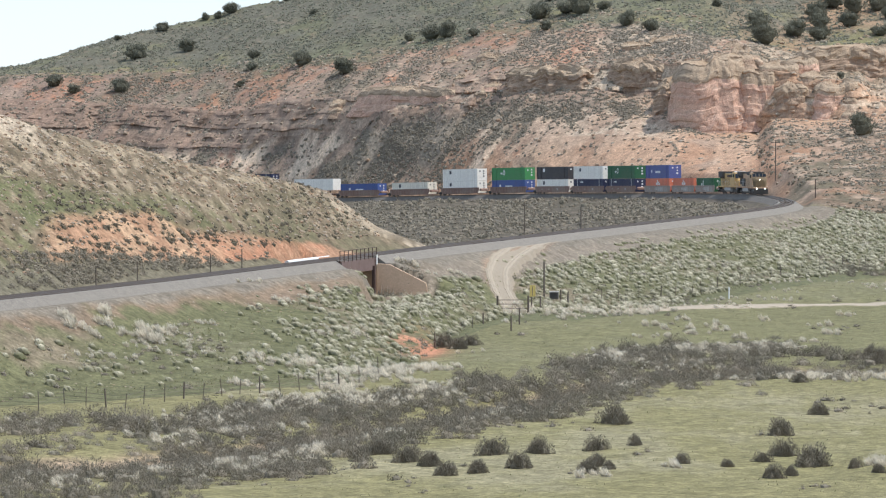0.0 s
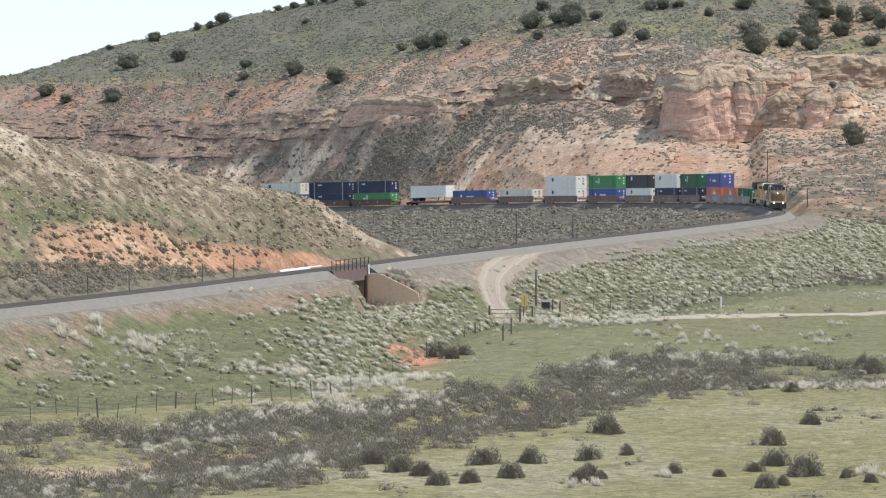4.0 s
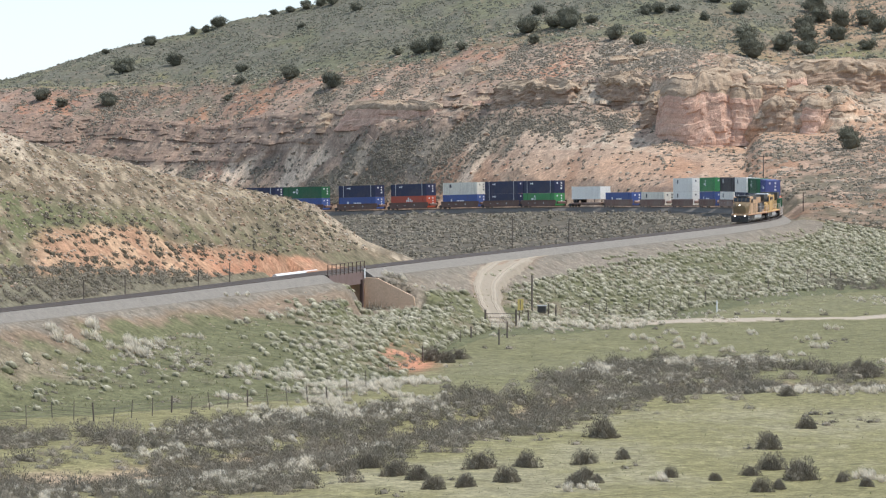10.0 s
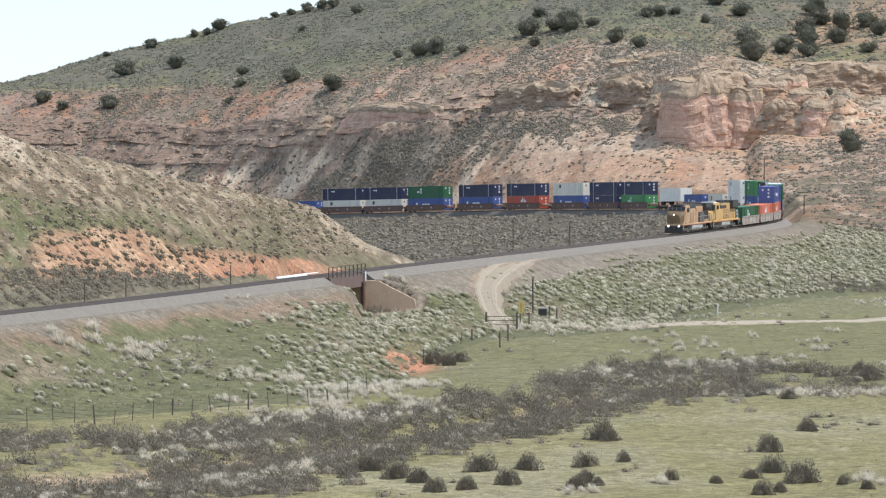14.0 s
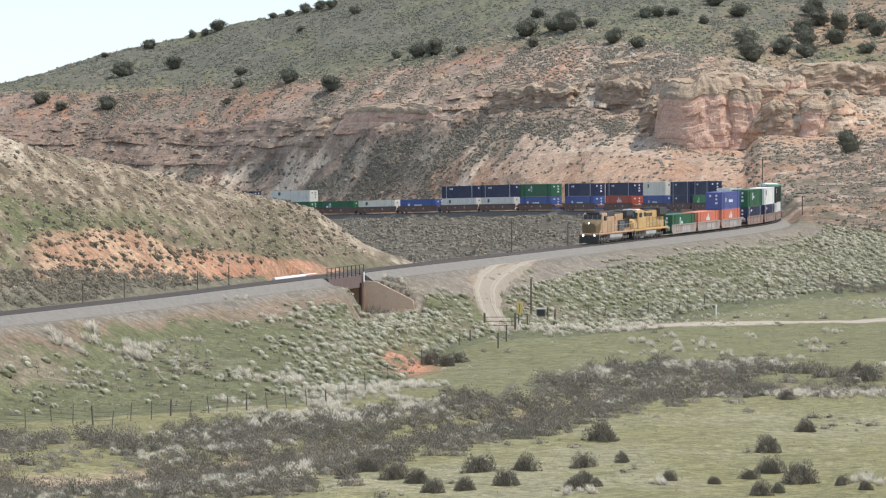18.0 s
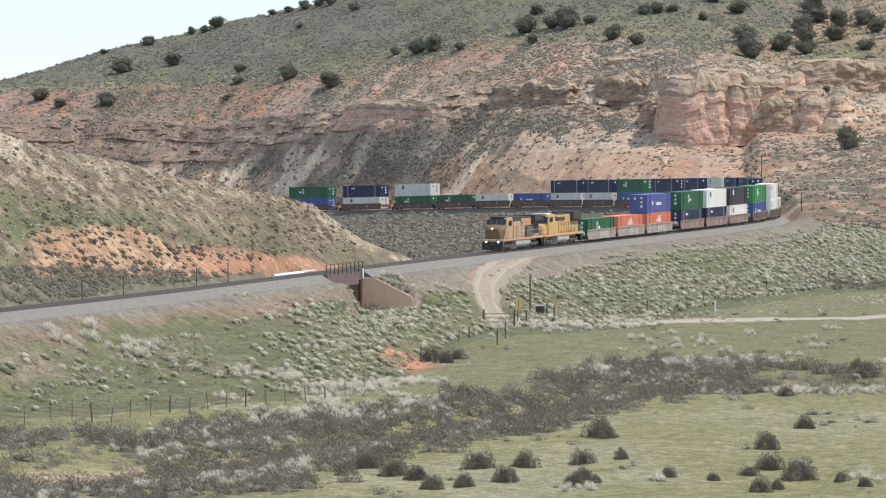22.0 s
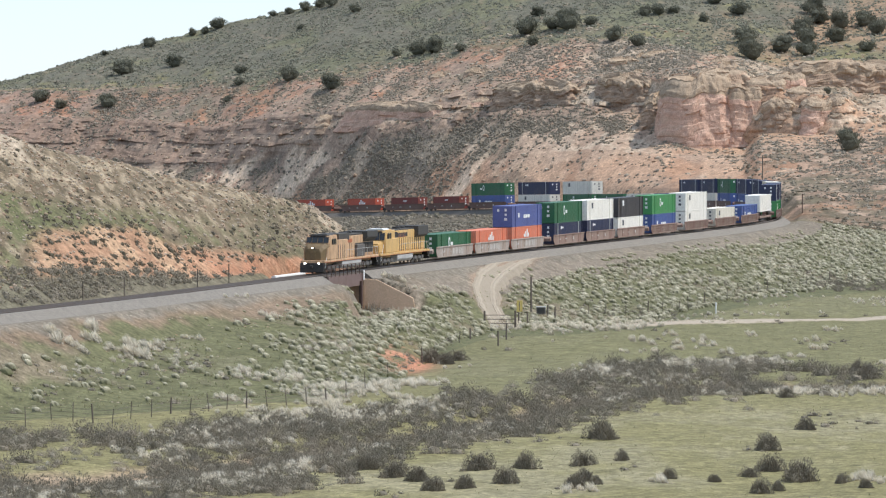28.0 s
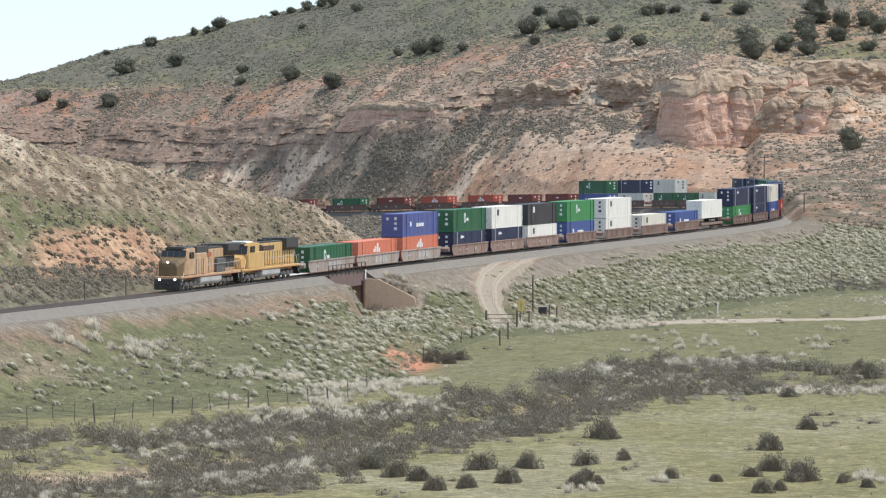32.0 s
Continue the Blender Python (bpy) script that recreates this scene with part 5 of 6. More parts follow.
bank_thick = bank * (0.35 + smooth(patch + 0.3 * n1 + 0.35 * smooth(BEAR, -1.5, 1.0) + 0.5 * np.exp(-((BEAR + 1.4) / 1.0) ** 2), -0.2, 0.4)) * (0.10 + smooth(BEAR + 0.5 * n1, -3.0, -0.2))
bank_thick = bank_thick * (1 - smooth(clay, 0.2, 0.5)) * (V > 2.95 + 0.12 * n2) * (PATH_DIST > 3)
planted("embankment_bunchgrass", scatter(9000, bank_thick, 0.45, 1.1, 3, gap=1.65), mound_shapes, GREEN_SAGE, "grey-green bunchgrass tufts with pale tips on the embankment", "grass", tips=True, pale=(0.2, 0.88))
planted("embankment_sagebrush", scatter(500, bank * smooth(patch, 0.0, 0.5), 0.35, 0.8, 33), mid_shapes, SAGE, "low grey-green sagebrush on the railway embankment")
planted("hill_sagebrush", scatter(3100, hill * (V < 6.02) * off_track * (0.22 + 1.3 * np.clip(green_belt, 0, 1) * smooth(n2 + 0.5 * patch, -0.2, 0.4) + 0.7 * tail) * (1 - 0.85 * red_band), 0.18, 0.62, 4, 1.6), low_shapes, SLOPE_SAGE, "sparse low sagebrush on the bare near hill")
planted("bluff_sagebrush", scatter(420, hill * off_track * red_band * (0.08 + rill), 0.3, 0.85, 45, 1.3), mid_shapes, SLOPE_SAGE, "dark sagebrush in the rills of the red bluff")
inner = ((V >= 6.2) & (V < 8.0) & off_track & (XX > -25)) * (1 - 0.75 * smooth(XX + 5 * n2, 60, 70)) * (0.4 + smooth(patch, -0.3, 0.3))
planted("gully_rabbitbrush", scatter(1300, inner * (0.3 + smooth(n2, -0.2, 0.3)), 0.6, 1.4, 46), low_shapes, HILL_SAGE, "pale brush tufts on the gully slope")
planted("gully_sagebrush", scatter(3200, inner * 1.0, 0.6, 1.4, 5), low_shapes, SAGE, "grey sagebrush slope below the far stretch of track")
face = (V >= 9.1) & (V < 11.9) & off_track
planted("hillside_sagebrush", scatter(16000, face * (1 - 0.6 * smooth(BEAR, 3.2, 3.8)) * (0.10 + 0.25 * (BEAR < 0) + smooth(cover, -0.15, 0.35) + 1.2 * smooth(fbm(slant / 26, HIGH / 60, 3, 29), 0.0, 0.35) + 0.7 * sage_band) * (1 - 0.93 * bare_apron) * (1 - 0.6 * east) * (1 - 0.75 * smooth(spur + 0.2 * n2, 0.35, 0.7) * west) * (1 - 0.85 * rock) * (1 - (0.5 + 0.3 * smooth(BEAR, 1.0, 2.0)) * smooth(V, 11.0, 11.1)), 0.3, 0.95, 6), low_shapes, HILL_SAGE, "dark sagebrush in the gullies of the rocky hillside")
crown_slope = (V >= 11.9) & (V < 13.0)
planted("upland_sagebrush", scatter(13000, crown_slope * (0.5 + smooth(patch, -0.3, 0.3)), 0.35, 1.0, 7), low_shapes, UPLAND_SAGE, "grey-green sagebrush over the upper hill")


# ---- rock outcrops ----
# middle x, y, foot z, width, depth, height
OUTCROPS = ((24.2, 1122.6, 16.3, 26, 7, 8.0, 31, 1, -40), (-10.8, 1152, 12.4, 34, 7, 7.0, 33, 0, -39), (45.7, 1106.4, 17.6, 20, 7, 8.2, 35, 1, -41),
            (61.1, 1069.0, 4.5, 20.0, 26, 21.8, 1, 0, 6), (53.4, 1086.0, 9.8, 7.5, 16, 11.9, 2, 1, -25), (71.2, 1063.0, 9.5, 9.4, 13, 14.2, 3, 0, 8), (79.8, 1058.0, 7.8, 11.4, 14, 12.6, 4, 1, 6),
            (89.9, 1052.0, 8.6, 12.4, 14, 12.4, 5, 0, 5), (66.7, 1068.5, 24.4, 11.4, 11, 3.2, 12, 1, 0), (76.7, 1065.0, 19.6, 10.4, 12, 5.7, 6, 1, 0), (82.7, 1070.0, 21.5, 8.1, 8, 5.1, 25, 0, 0),
            (86.3, 1059.0, 18.8, 11.7, 10, 4.2, 7, 1, 0), (99.4, 1087.0, 15.7, 34.0, 14, 13.7, 8, 1, 3), (46.4, 1133.5, 27.5, 8.5, 7, 3.4, 20, 1, 0), (56.2, 1137.5, 28.7, 12.1, 7, 3.9, 21, 1, 0))


def outcrop(x, y, z, wide, deep, high, seed, pale=0, turn=0):
    """A weathered mass of bedded rock: each bed and each block of it stands out or lies back."""
    rng = np.random.RandomState(seed)
    around, layers = (150, max(12, int(high / 0.3))) if wide > 6.5 and seed < 100 else (84, max(8, int(high / 0.3)))
    a = np.linspace(0, 2 * np.pi, around, endpoint=False)[None, :]
    h = np.linspace(0, 1, layers)[:, None]
    sx, sy = np.cos(a), np.sin(a)
    blunt = 6 if wide > 25 else 2.6 if wide > 17 else 3.6
    k = (np.abs(sx) ** blunt + np.abs(sy) ** blunt) ** (-1 / blunt)
    gx, gz = (sx * k) * wide / 2, h * high
    run = gx + 0.6 * sy * deep / 2
    bed = np.floor(gz / 1.35 + 0.5 * fbm(run / 7, gz / 9, 2, seed)).astype(int)
    block = np.floor(run / 2.7 + 4 * SHEET[(bed * 7) & 255, seed & 255] + 0.4 * fbm(run / 3, gz / 2, 2, seed + 2)).astype(int)
    stand = 0.5 * (SHEET[(bed * 11 + 3) & 255, (seed * 5) & 255] - 0.5) + 0.8 * (SHEET[(bed * 13 + block * 5) & 255, (block * 3 + seed) & 255] - 0.5)
    rough = 1.2 * fbm(run / 6, gz / 12 + 3, 3, seed) + (0.6 if pale else 0.4) * fbm(run / 1.4, gz / (1.1 if pale else 2.6), 3, seed + 5)
    bulge = (stand * (1 if pale else 0.55) + rough) * min(1.0, 0.35 + high / 12)
    r = k * (1.03 - 0.1 * h - (0.08 if wide > 25 else 0.2) * h ** 6 + 0.16 * (1 - h) ** 4) + 0 * a
    cap = (0.0 if seed >= 100 else 0.2 if pale else 0.1) * smooth(h, 0.80, 0.84) * (1 - smooth(h, 0.97, 1.0))
    px, py = sx * r * wide / 2 + sx * (bulge + cap), sy * r * deep / 2 + sy * (bulge + cap)
    pz = gz + (1.3 * fbm(gx / 4.5, sy * 2 + 0 * h, 3, seed + 9)) * h * min(1, high / (8 if seed < 100 else 3.5)) + 0.12 * fbm(run / 0.9, gz, 2, seed + 4)
    co = np.stack((px, py, pz), -1).reshape(-1, 3)
    q = np.arange(layers * around).reshape(layers, around)
    faces = np.stack((q[:-1], np.roll(q, -1, 1)[:-1], np.roll(q, -1, 1)[1:], q[1:]), -1).reshape(-1, 4).tolist()
    co = co.tolist()
    base_ring, last = q[-1], q[-1].tolist()
    for f in (0.85, 0.7, 0.5, 0.3):
        ring = []
        for i in range(around):
            p = co[base_ring[i]]
            ring.append(len(co))
            co.append((p[0] * f, p[1] * f, p[2] + (1 - f) * 0.8 + 0.5 * (rng.rand() - 0.5)))
        faces += [(last[i], last[(i + 1) % around], ring[(i + 1) % around], ring[i]) for i in range(around)]
        last = ring
    faces.append(last)
    ob = new("rock_outcrop")
    split = around * int((layers - 1) * (0.8 if seed < 100 else 0.6))
    for name, some, stone in (("rock_face", faces[:split], SANDSTONE if pale == 0 else PALE_SANDSTONE), ("rock_crest", faces[split:], CREST_STONE)):
        used = sorted({i for face in some for i in face})
        place = {v: i for i, v in enumerate(used)}
        me = bpy.data.meshes.new(name)
        me.from_pydata([co[v] for v in used], [], [[place[v] for v in face] for face in some])
        me.materials.append(stone)
        link_part(name, me, ob, "pale weathered cap of the outcrop" if name == "rock_crest" else "")
    ob.matrix_basis = pose(x, y, z, 0, 0, turn)
    return tagged(ob, "weathered outcrop of orange and cream bedded sandstone on the hillside", "rock", "sandstone outcrops")


for row in OUTCROPS:
    outcrop(*row)
# long low ledges where the beds come out of the slope
rng_ledge = np.random.RandomState(77)
for k in range(26):
    a = math.radians(rng_ledge.uniform(-1.6, 6.0))
    j = int(np.searchsorted(PHI, a))
    i = int(np.argmin(np.abs(V[:, j] - rng_ledge.choice((10.15, 10.5, 10.8, 11.05, 11.3, 11.5)) - rng_ledge.uniform(-0.08, 0.08))))
    wide, high = rng_ledge.uniform(3, 9), rng_ledge.uniform(1.2, 2.4)
    outcrop(XX[i, j], YY[i, j] + 2.6, ZZ[i, j] - high * 0.6, wide, rng_ledge.uniform(4, 6), high, 100 + k, int(rng_ledge.rand() < 0.9), rng_ledge.uniform(-16, -2))

rock_shapes = []
for k in range(6):
    rng = np.random.RandomState(300 + k)
    bm = bmesh.new()
    bmesh.ops.create_icosphere(bm, subdivisions=1, radius=1)
    pts = np.array([v.co[:] for v in bm.verts]) * (0.65 + 0.6 * rng.rand(len(bm.verts), 1)) * np.array((1.0, 0.8, 0.55))
    rock_shapes.append(np.array([[pts[v.index] for v in f.verts] for f in bm.faces]))
    bm.free()
planted("hillside_rocks", scatter(6500, ((V > 9.2) & (V < 12.1)) * (0.25 + smooth(spur + 0.5 * n2, 0.1, 0.7) + 1.2 * rock + 0.9 * smooth(V, 11.0, 11.2)), 0.15, 0.95, 8, 2.2), rock_shapes, ROCK, "loose pale stones and blocks on the hillside", "rocks")
planted("near_hill_stones", scatter(8000, hill * (V < 6.02) * off_track * (0.4 + smooth(hi, 0.4, 0.8)), 0.1, 0.42, 9, 1.8), rock_shapes, ROCK, "small pale stones on the bare near hill", "rocks")

# ---- juniper trees ----
# x, y, width of the crown
TREES = ((-88.6, 1364, 3.6), (-101.6, 1357, 2.2), (-68.2, 1369, 4.2), (-75.7, 1371, 2.4), (-72.2, 1369, 2.4), (-51, 1365, 2.6), (-46.1, 1362, 2.6), (-40.9, 1361, 3.2), (-36.9, 1358, 3.2), (-33, 1352, 3.2), (-25.3, 1326, 3.6), (-93.5, 1318, 5.2), (-78.8, 1320, 4.2), (-56.8, 1257, 2.6), (-41.9, 1238, 4.4), (-59.5, 1246, 2.4), (-29.4, 1202, 5), (-41.5, 1325, 2.2), (-6, 1220, 4.6), (-2.4, 1215, 4.6), (-12.2, 1230, 2.8), (5.1, 1199, 2.8), (22.8, 1202, 5.6), (23.9, 1181, 2.6), (34, 1194, 5.6), (30.3, 1200, 4.6), (39.7, 1195, 3.2), (26.6, 1234, 3.2))
TREES_EAST = ((54.7, 1204, 3), (58.3, 1207, 3.4), (62.5, 1208, 2.8), (70, 1193, 2.6), (44.5, 1164, 4.4), (50.5, 1152, 3.8), (78.1, 1136, 5.6), (78.7, 1156, 5.2), (87, 1151, 5.2), (93.1, 1145, 4.8), (95, 1165, 5), (95.1, 1179, 4.6), (101.8, 1162, 4.8), (108.7, 1150, 3.8), (112.2, 1187, 5), (99.7, 1208, 5.4), (105.4, 1187, 4.6), (80, 1209, 5), (74.9, 1226, 4.4), (90.7, 1058, 2), (90.5, 993, 5.4), (107.4, 1121, 3.4), (-115.4, 1293, 5), (-109, 1284, 3), (-94.6, 1276, 4.4), (-56.7, 1273, 3), (113.8, 1173, 4.4), (101, 1196, 4.6))


def juniper(seed):
    tree = tagged(new("juniper_tree"), "dark green rounded juniper tree standing on the dry hill", "tree", "junipers on the hill")
    bm = bmesh.new()
    rng = np.random.RandomState(seed)
    tip = Vector((0.04, 0.02, 0.4))
    rod(bm, (0, 0, -0.15), tip, 0.07, 7)
    for k in range(5):
        a = rng.rand() * 6.28
        rod(bm, (0, 0, 0.1 + 0.05 * k), (0.2 * math.cos(a), 0.2 * math.sin(a), 0.28 + 0.14 * rng.rand()), 0.025, 5)
    part("trunk", bm, BARK, tree, "twisted brown trunk")
    pieces = [clump(1300, 0.62, 0.46, 0.034, seed * 20, 0.5, 2, 0.8, 1.8, True) + np.array((0, 0, 0.0))]
    for k in range(4):
        a, r = rng.rand() * 6.28, 0.2 + 0.12 * rng.rand()
        pieces.append(clump(420, 0.3 + 0.14 * rng.rand(), 0.28, 0.034, seed * 20 + k + 1, 0.5, 2, 0.8, 1.8, True) + np.array((r * math.cos(a), r * math.sin(a), 0.02 + 0.28 * rng.rand())))
    co = np.concatenate(pieces).reshape(-1, 3)
    leaf_mesh("crown", co, np.repeat(rng.rand(len(co) // 3), 3), JUNIPER, "dense dark foliage", "", tree)
    return tree


junipers = [juniper(k) for k in (1, 2, 3, 4)]
for i, (x, y, wide) in enumerate(TREES + TREES_EAST):
    m = pose(x, y, ground_z(x, y) - 0.1, 0, 0, i * 77) @ Matrix.Diagonal((wide * 1.2, wide * 1.2, wide * (1.3 + 0.09 * (i % 5)), 1))
    if i < 4:
        junipers[i].matrix_basis = m
    else:
        copy_thing(junipers[i % 4], m @ Matrix.Diagonal((*(1 / v for v in junipers[i % 4].scale), 1)))

# ---- single bushes on the meadow ----
BUSHES = ((6.3, 333, 1.08), (4.4, 319.9, 1.04), (1.7, 317.3, 0.91), (2.7, 331.2, 1.19), (10.6, 335.9, 0.97), (10.4, 322, 0.81), (9.6, 317, 1.03), (11, 319.4, 0.57), (13.7, 339.2, 0.73), (16.6, 324.8, 0.70), (19.6, 322.4, 0.58), (22.6, 326.5, 0.71), (24.5, 332, 1.08), (22.1, 312.5, 0.90), (23.7, 315.5, 0.68), (25.8, 322.7, 1.39), (28.6, 319.4, 0.64), (25.4, 348.7, 1.20), (30.3, 371.2, 0.94), (31.5, 410.1, 0.89), (13, 363.6, 1.44), (-0.4, 314.5, 0.91), (-1.8, 320.8, 1.04), (-3.3, 325.3, 1.05), (-5.5, 332.3, 1.08), (-7, 325.7, 0.94), (29.8, 314.8, 0.63), (42.4, 444.6, 1.3), (41.8, 450, 1.2), (-1.2, 473, 1.3), (0.5, 470, 1.2), (1.6, 474, 1.0))


def bush(seed):
    ob = tagged(new("sagebrush_bush"), "rounded grey-green sagebrush bush on the green meadow", "bush", "bushes on the meadow")
    rng = np.random.RandomState(seed)
    bm = bmesh.new()
    for k in range(9):
        a, r = rng.rand() * 6.28, 0.25 + 0.35 * rng.rand()
        rod(bm, (0.05 * math.cos(a), 0.05 * math.sin(a), -0.1), (r * math.cos(a), r * math.sin(a), 0.45 + 0.3 * rng.rand()), 0.018, 5)
    part("branching_stem", bm, BARK, ob, "grey woody stems")
    co = np.concatenate([clump(1700, 0.85 + 0.35 * rng.rand(), 0.5 + 0.2 * rng.rand(), 0.042, seed * 9 + k, 0.6, 2, 0.5, 2.3) + np.array((0.26 * rng.randn(), 0.24 * rng.randn(), 0.0)) for k in range(4)]).reshape(-1, 3)
    leaf_mesh("foliage", co, np.repeat(rng.rand(len(co) // 3) * 0.6, 3), SAGE, "grey-green leaves", "", ob)
    return ob


bushes = [bush(k) for k in (31, 32, 33, 34)]
for i, (x, y, size) in enumerate(BUSHES):
    m = pose(x, y, ground_z(x, y) - 0.03, 0, 0, i * 63) @ Matrix.Diagonal((size * 1.12, size * 1.12, size * 1.38, 1))
    if i < 4:
        bushes[i].matrix_basis = m
    else:
        copy_thing(bushes[i % 4], m @ Matrix.Diagonal((*(1 / v for v in bushes[i % 4].scale), 1)))
BLEACHED = ((-13.2, 323), (-12.5, 324), (-11, 325), (-14.2, 322), (-5.5, 349), (-4.6, 350), (-6.3, 348), (-17.5, 352), (-22.5, 346), (-36.9, 428.5), (-36, 428.1), (-35.3, 429.7), (-33.6, 436.7), (-32.9, 434.1), (-30.4, 434.7), (-30.2, 439), (-29.3, 435.4), (-28.6, 440.8), (-24.6, 451.9), (-6.5, 546.9), (-4.4, 546.4), (-3, 545.7), (1.1, 554.1), (-18.5, 482.8), (-15.7, 488.8), (-22.2, 490.4), (22.2, 508.2), (25.1, 502.6), (26.5, 493.5), (29.3, 509.5), (36.8, 524.5), (22.5, 487.6), (26.6, 520.2), (41.5, 509.9), (40.8, 493), (46.7, 532.1), (17.5, 541.4), (18.5, 530.2), (20.7, 546.3), (22.3, 541.8), (29.9, 498.2), (31.6, 485.1), (35.1, 467.1), (38.1, 475), (33.4, 467.4), (15.4, 320.4), (9.8, 314.8), (30.6, 320.3), (29.9, 322.3), (31.1, 319.1))
rng_tuft = np.random.RandomState(5)
tufts = [(x + dx, y + dy, size) for x, y in BLEACHED for dx, dy, size in zip(rng_tuft.randn(4) * 0.8, rng_tuft.randn(4) * 1.2, rng_tuft.uniform(0.4, 0.95, 4) * (1.45 if x < -25 else 1.0))]
planted("bleached_brush", [(x, y, ground_z(x, y) - 0.05, size) for x, y, size in tufts], tuft_shapes, DRY, "bleached feathery dry grass in small groups", tips=True)

rng_side = np.random.RandomState(8)
shoulder_row = []
for s0, s1, count in ((96, 150, 34), (168, 214, 26), (238, 262, 14), (300, 330, 12), (390, 440, 9)):
    for k in range(count):
        q = on_track(rng_side.uniform(s0, s1), 6.6 + 0.5 * rng_side.randn())
        shoulder_row.append((q.x, q.y, ground_z(q.x, q.y) - 0.05, rng_side.uniform(0.35, 0.75)))
planted("shoulder_tufts", shoulder_row, mound_shapes, GREEN_SAGE, "row of pale bunchgrass tufts along the ballast shoulder", "grass", tips=True, pale=(0.2, 0.88))

# ---- roads ----
def road(name, way, width, label, material=ROAD, lift=0.06, side=0.0):
    """A strip that lies on the ground along a way of (x, y), with two shallow ruts."""
    p = np.array(way, float)
    d = np.concatenate(([0], np.cumsum(np.hypot(*np.diff(p, axis=0).T))))
    s = np.arange(0, d[-1], 1.5)
    x, y = np.interp(s, d, p[:, 0]), np.interp(s, d, p[:, 1])
    for a in (x, y):
        a[:] = np.convolve(np.pad(a, 6, mode="edge"), np.ones(13) / 13, mode="valid")
    tx, ty = np.gradient(x), np.gradient(y)
    n = np.hypot(tx, ty)
    tx, ty = tx / n, ty / n
    across = np.array((-0.5, -0.36, -0.22, 0, 0.22, 0.36, 0.5)) * width + side
    drop = np.array((-0.7, 0.02, -0.05, 0.03, -0.05, 0.02, -0.7)) + lift
    co, faces = [], []
    for i in range(len(s)):
        wob = 1 + 0.06 * math.sin(i * 0.7) + 0.05 * math.sin(i * 1.9)
        mid = ground_z(x[i], y[i])
        for a, h in zip(across, drop):
            px, py = x[i] - ty[i] * a * wob, y[i] + tx[i] * a * wob
            co.append((px, py, max(ground_z(px, py), mid - 0.27 * abs(a)) + h))
    m = len(across)
    for i in range(len(s) - 1):
        for j in range(m - 1):
            faces.append((i * m + j, i * m + j + 1, (i + 1) * m + j + 1, (i + 1) * m + j))
    me = bpy.data.meshes.new(name)
    me.from_pydata(co, [], faces)
    me.materials.append(material)
    return tagged(new(name, me), label, kind="structure")


road("road", ((7.5, 541), (12, 541), (16.2, 545), (22, 551.5), (27.6, 553), (34, 553.5), (40.5, 557.6), (47.2, 562.5), (56, 566.8), (75, 575), (110, 590)), 8.5, "pale gravel farm road across the meadow")
TRACK_WAY = ((8.0, 537), (6.9, 545), (6.1, 553.8), (5.4, 565.6), (5.6, 574.2), (6.9, 585), (9.6, 602), (13.5, 626), (18.5, 648), (27.5, 679), (38.2, 716), (49.6, 757), (58, 790))
road("dirt_track", TRACK_WAY, 4.3, "rutted dirt track climbing to the railway", TRACK_DIRT, 0.03)
for side in (-0.95, 0.95):
    road("dirt_track", TRACK_WAY, 1.05, "bare pale wheel rut of the dirt track", RUT, 0.06, side)

# ---- bridge ----
bridge = tagged(new("railway_bridge"), "short rusty steel girder railway bridge with pipe railings on concrete abutments", "bridge")
for side in (-2.0, 2.2):
    swept("girder", ((-0.12, -0.3), (0.12, -0.3), (0.12, -1.75), (-0.12, -1.75)), 366, 380.4, 1.7, GIRDER, bridge, side=side)
swept("deck", ((-2.06, -0.2), (2.06, -0.2), (2.06, -0.45), (-2.06, -0.45)), 366, 380.4, 1.7, TIMBER, bridge, "dark timber deck")
for side in (2.3,):
    for s in np.arange(365.8, 381, 1.6):
        bm = bmesh.new()
        rod(bm, on_track(s, side, -0.4), on_track(s, side, 1.0), 0.06)
        part("railing_post", bm, RUST, bridge)
    for up in (0.5, 0.98):
        bm = bmesh.new()
        for a in np.arange(365.8, 379, 1.6):
            rod(bm, on_track(a, side, up), on_track(a + 1.6, side, up), 0.04)
        part("handrail", bm, RUST, bridge)
for s in (366.0, 380.3):
    m = track_pose(s, 1)
    bm = boxes((-0.5, -2.5, -7.2, 0.5, 2.3, -1.78), bevel=0.05)
    bm.transform(m)
    part("abutment", bm, CONCRETE, bridge, "brown stained concrete abutment")
bm = solid(((2.32, -1.0), (3.9, -1.1), (8.3, -3.3), (8.7, -5.2), (8.7, -8.0), (2.32, -8.0)), "x", -0.2, 0.35, 0.04)
bm.transform(track_pose(366.0, 1) @ Matrix.Rotation(radians(9), 4, "Z"))
part("wing_wall", bm, CONCRETE, bridge, "brown stained concrete wing wall")
bm = boxes((-0.25, 2.2, -7.0, 0.25, 2.6, -1.2), bevel=0.03)
bm.transform(track_pose(367.2, 1))
part("pier_post", bm, RUST, bridge, "dark upright pier post")
m = track_pose(366.4, 1)
bm = boxes((-0.2, 2.5, -1.1, 0.2, 2.56, 0.1))
bm.transform(m)
part("marker_board", bm, PALE, bridge, "white marker board")

pipe = bmesh.new()
a, b = on_track(377.5, -5.2, -0.55), on_track(361.5, -5.2, -0.55)
rod(pipe, a, b, 0.28, 14)
tagged(part("white_pipe", pipe, PALE, None), "long white pipe lying on the ground beside the track", "pipe")

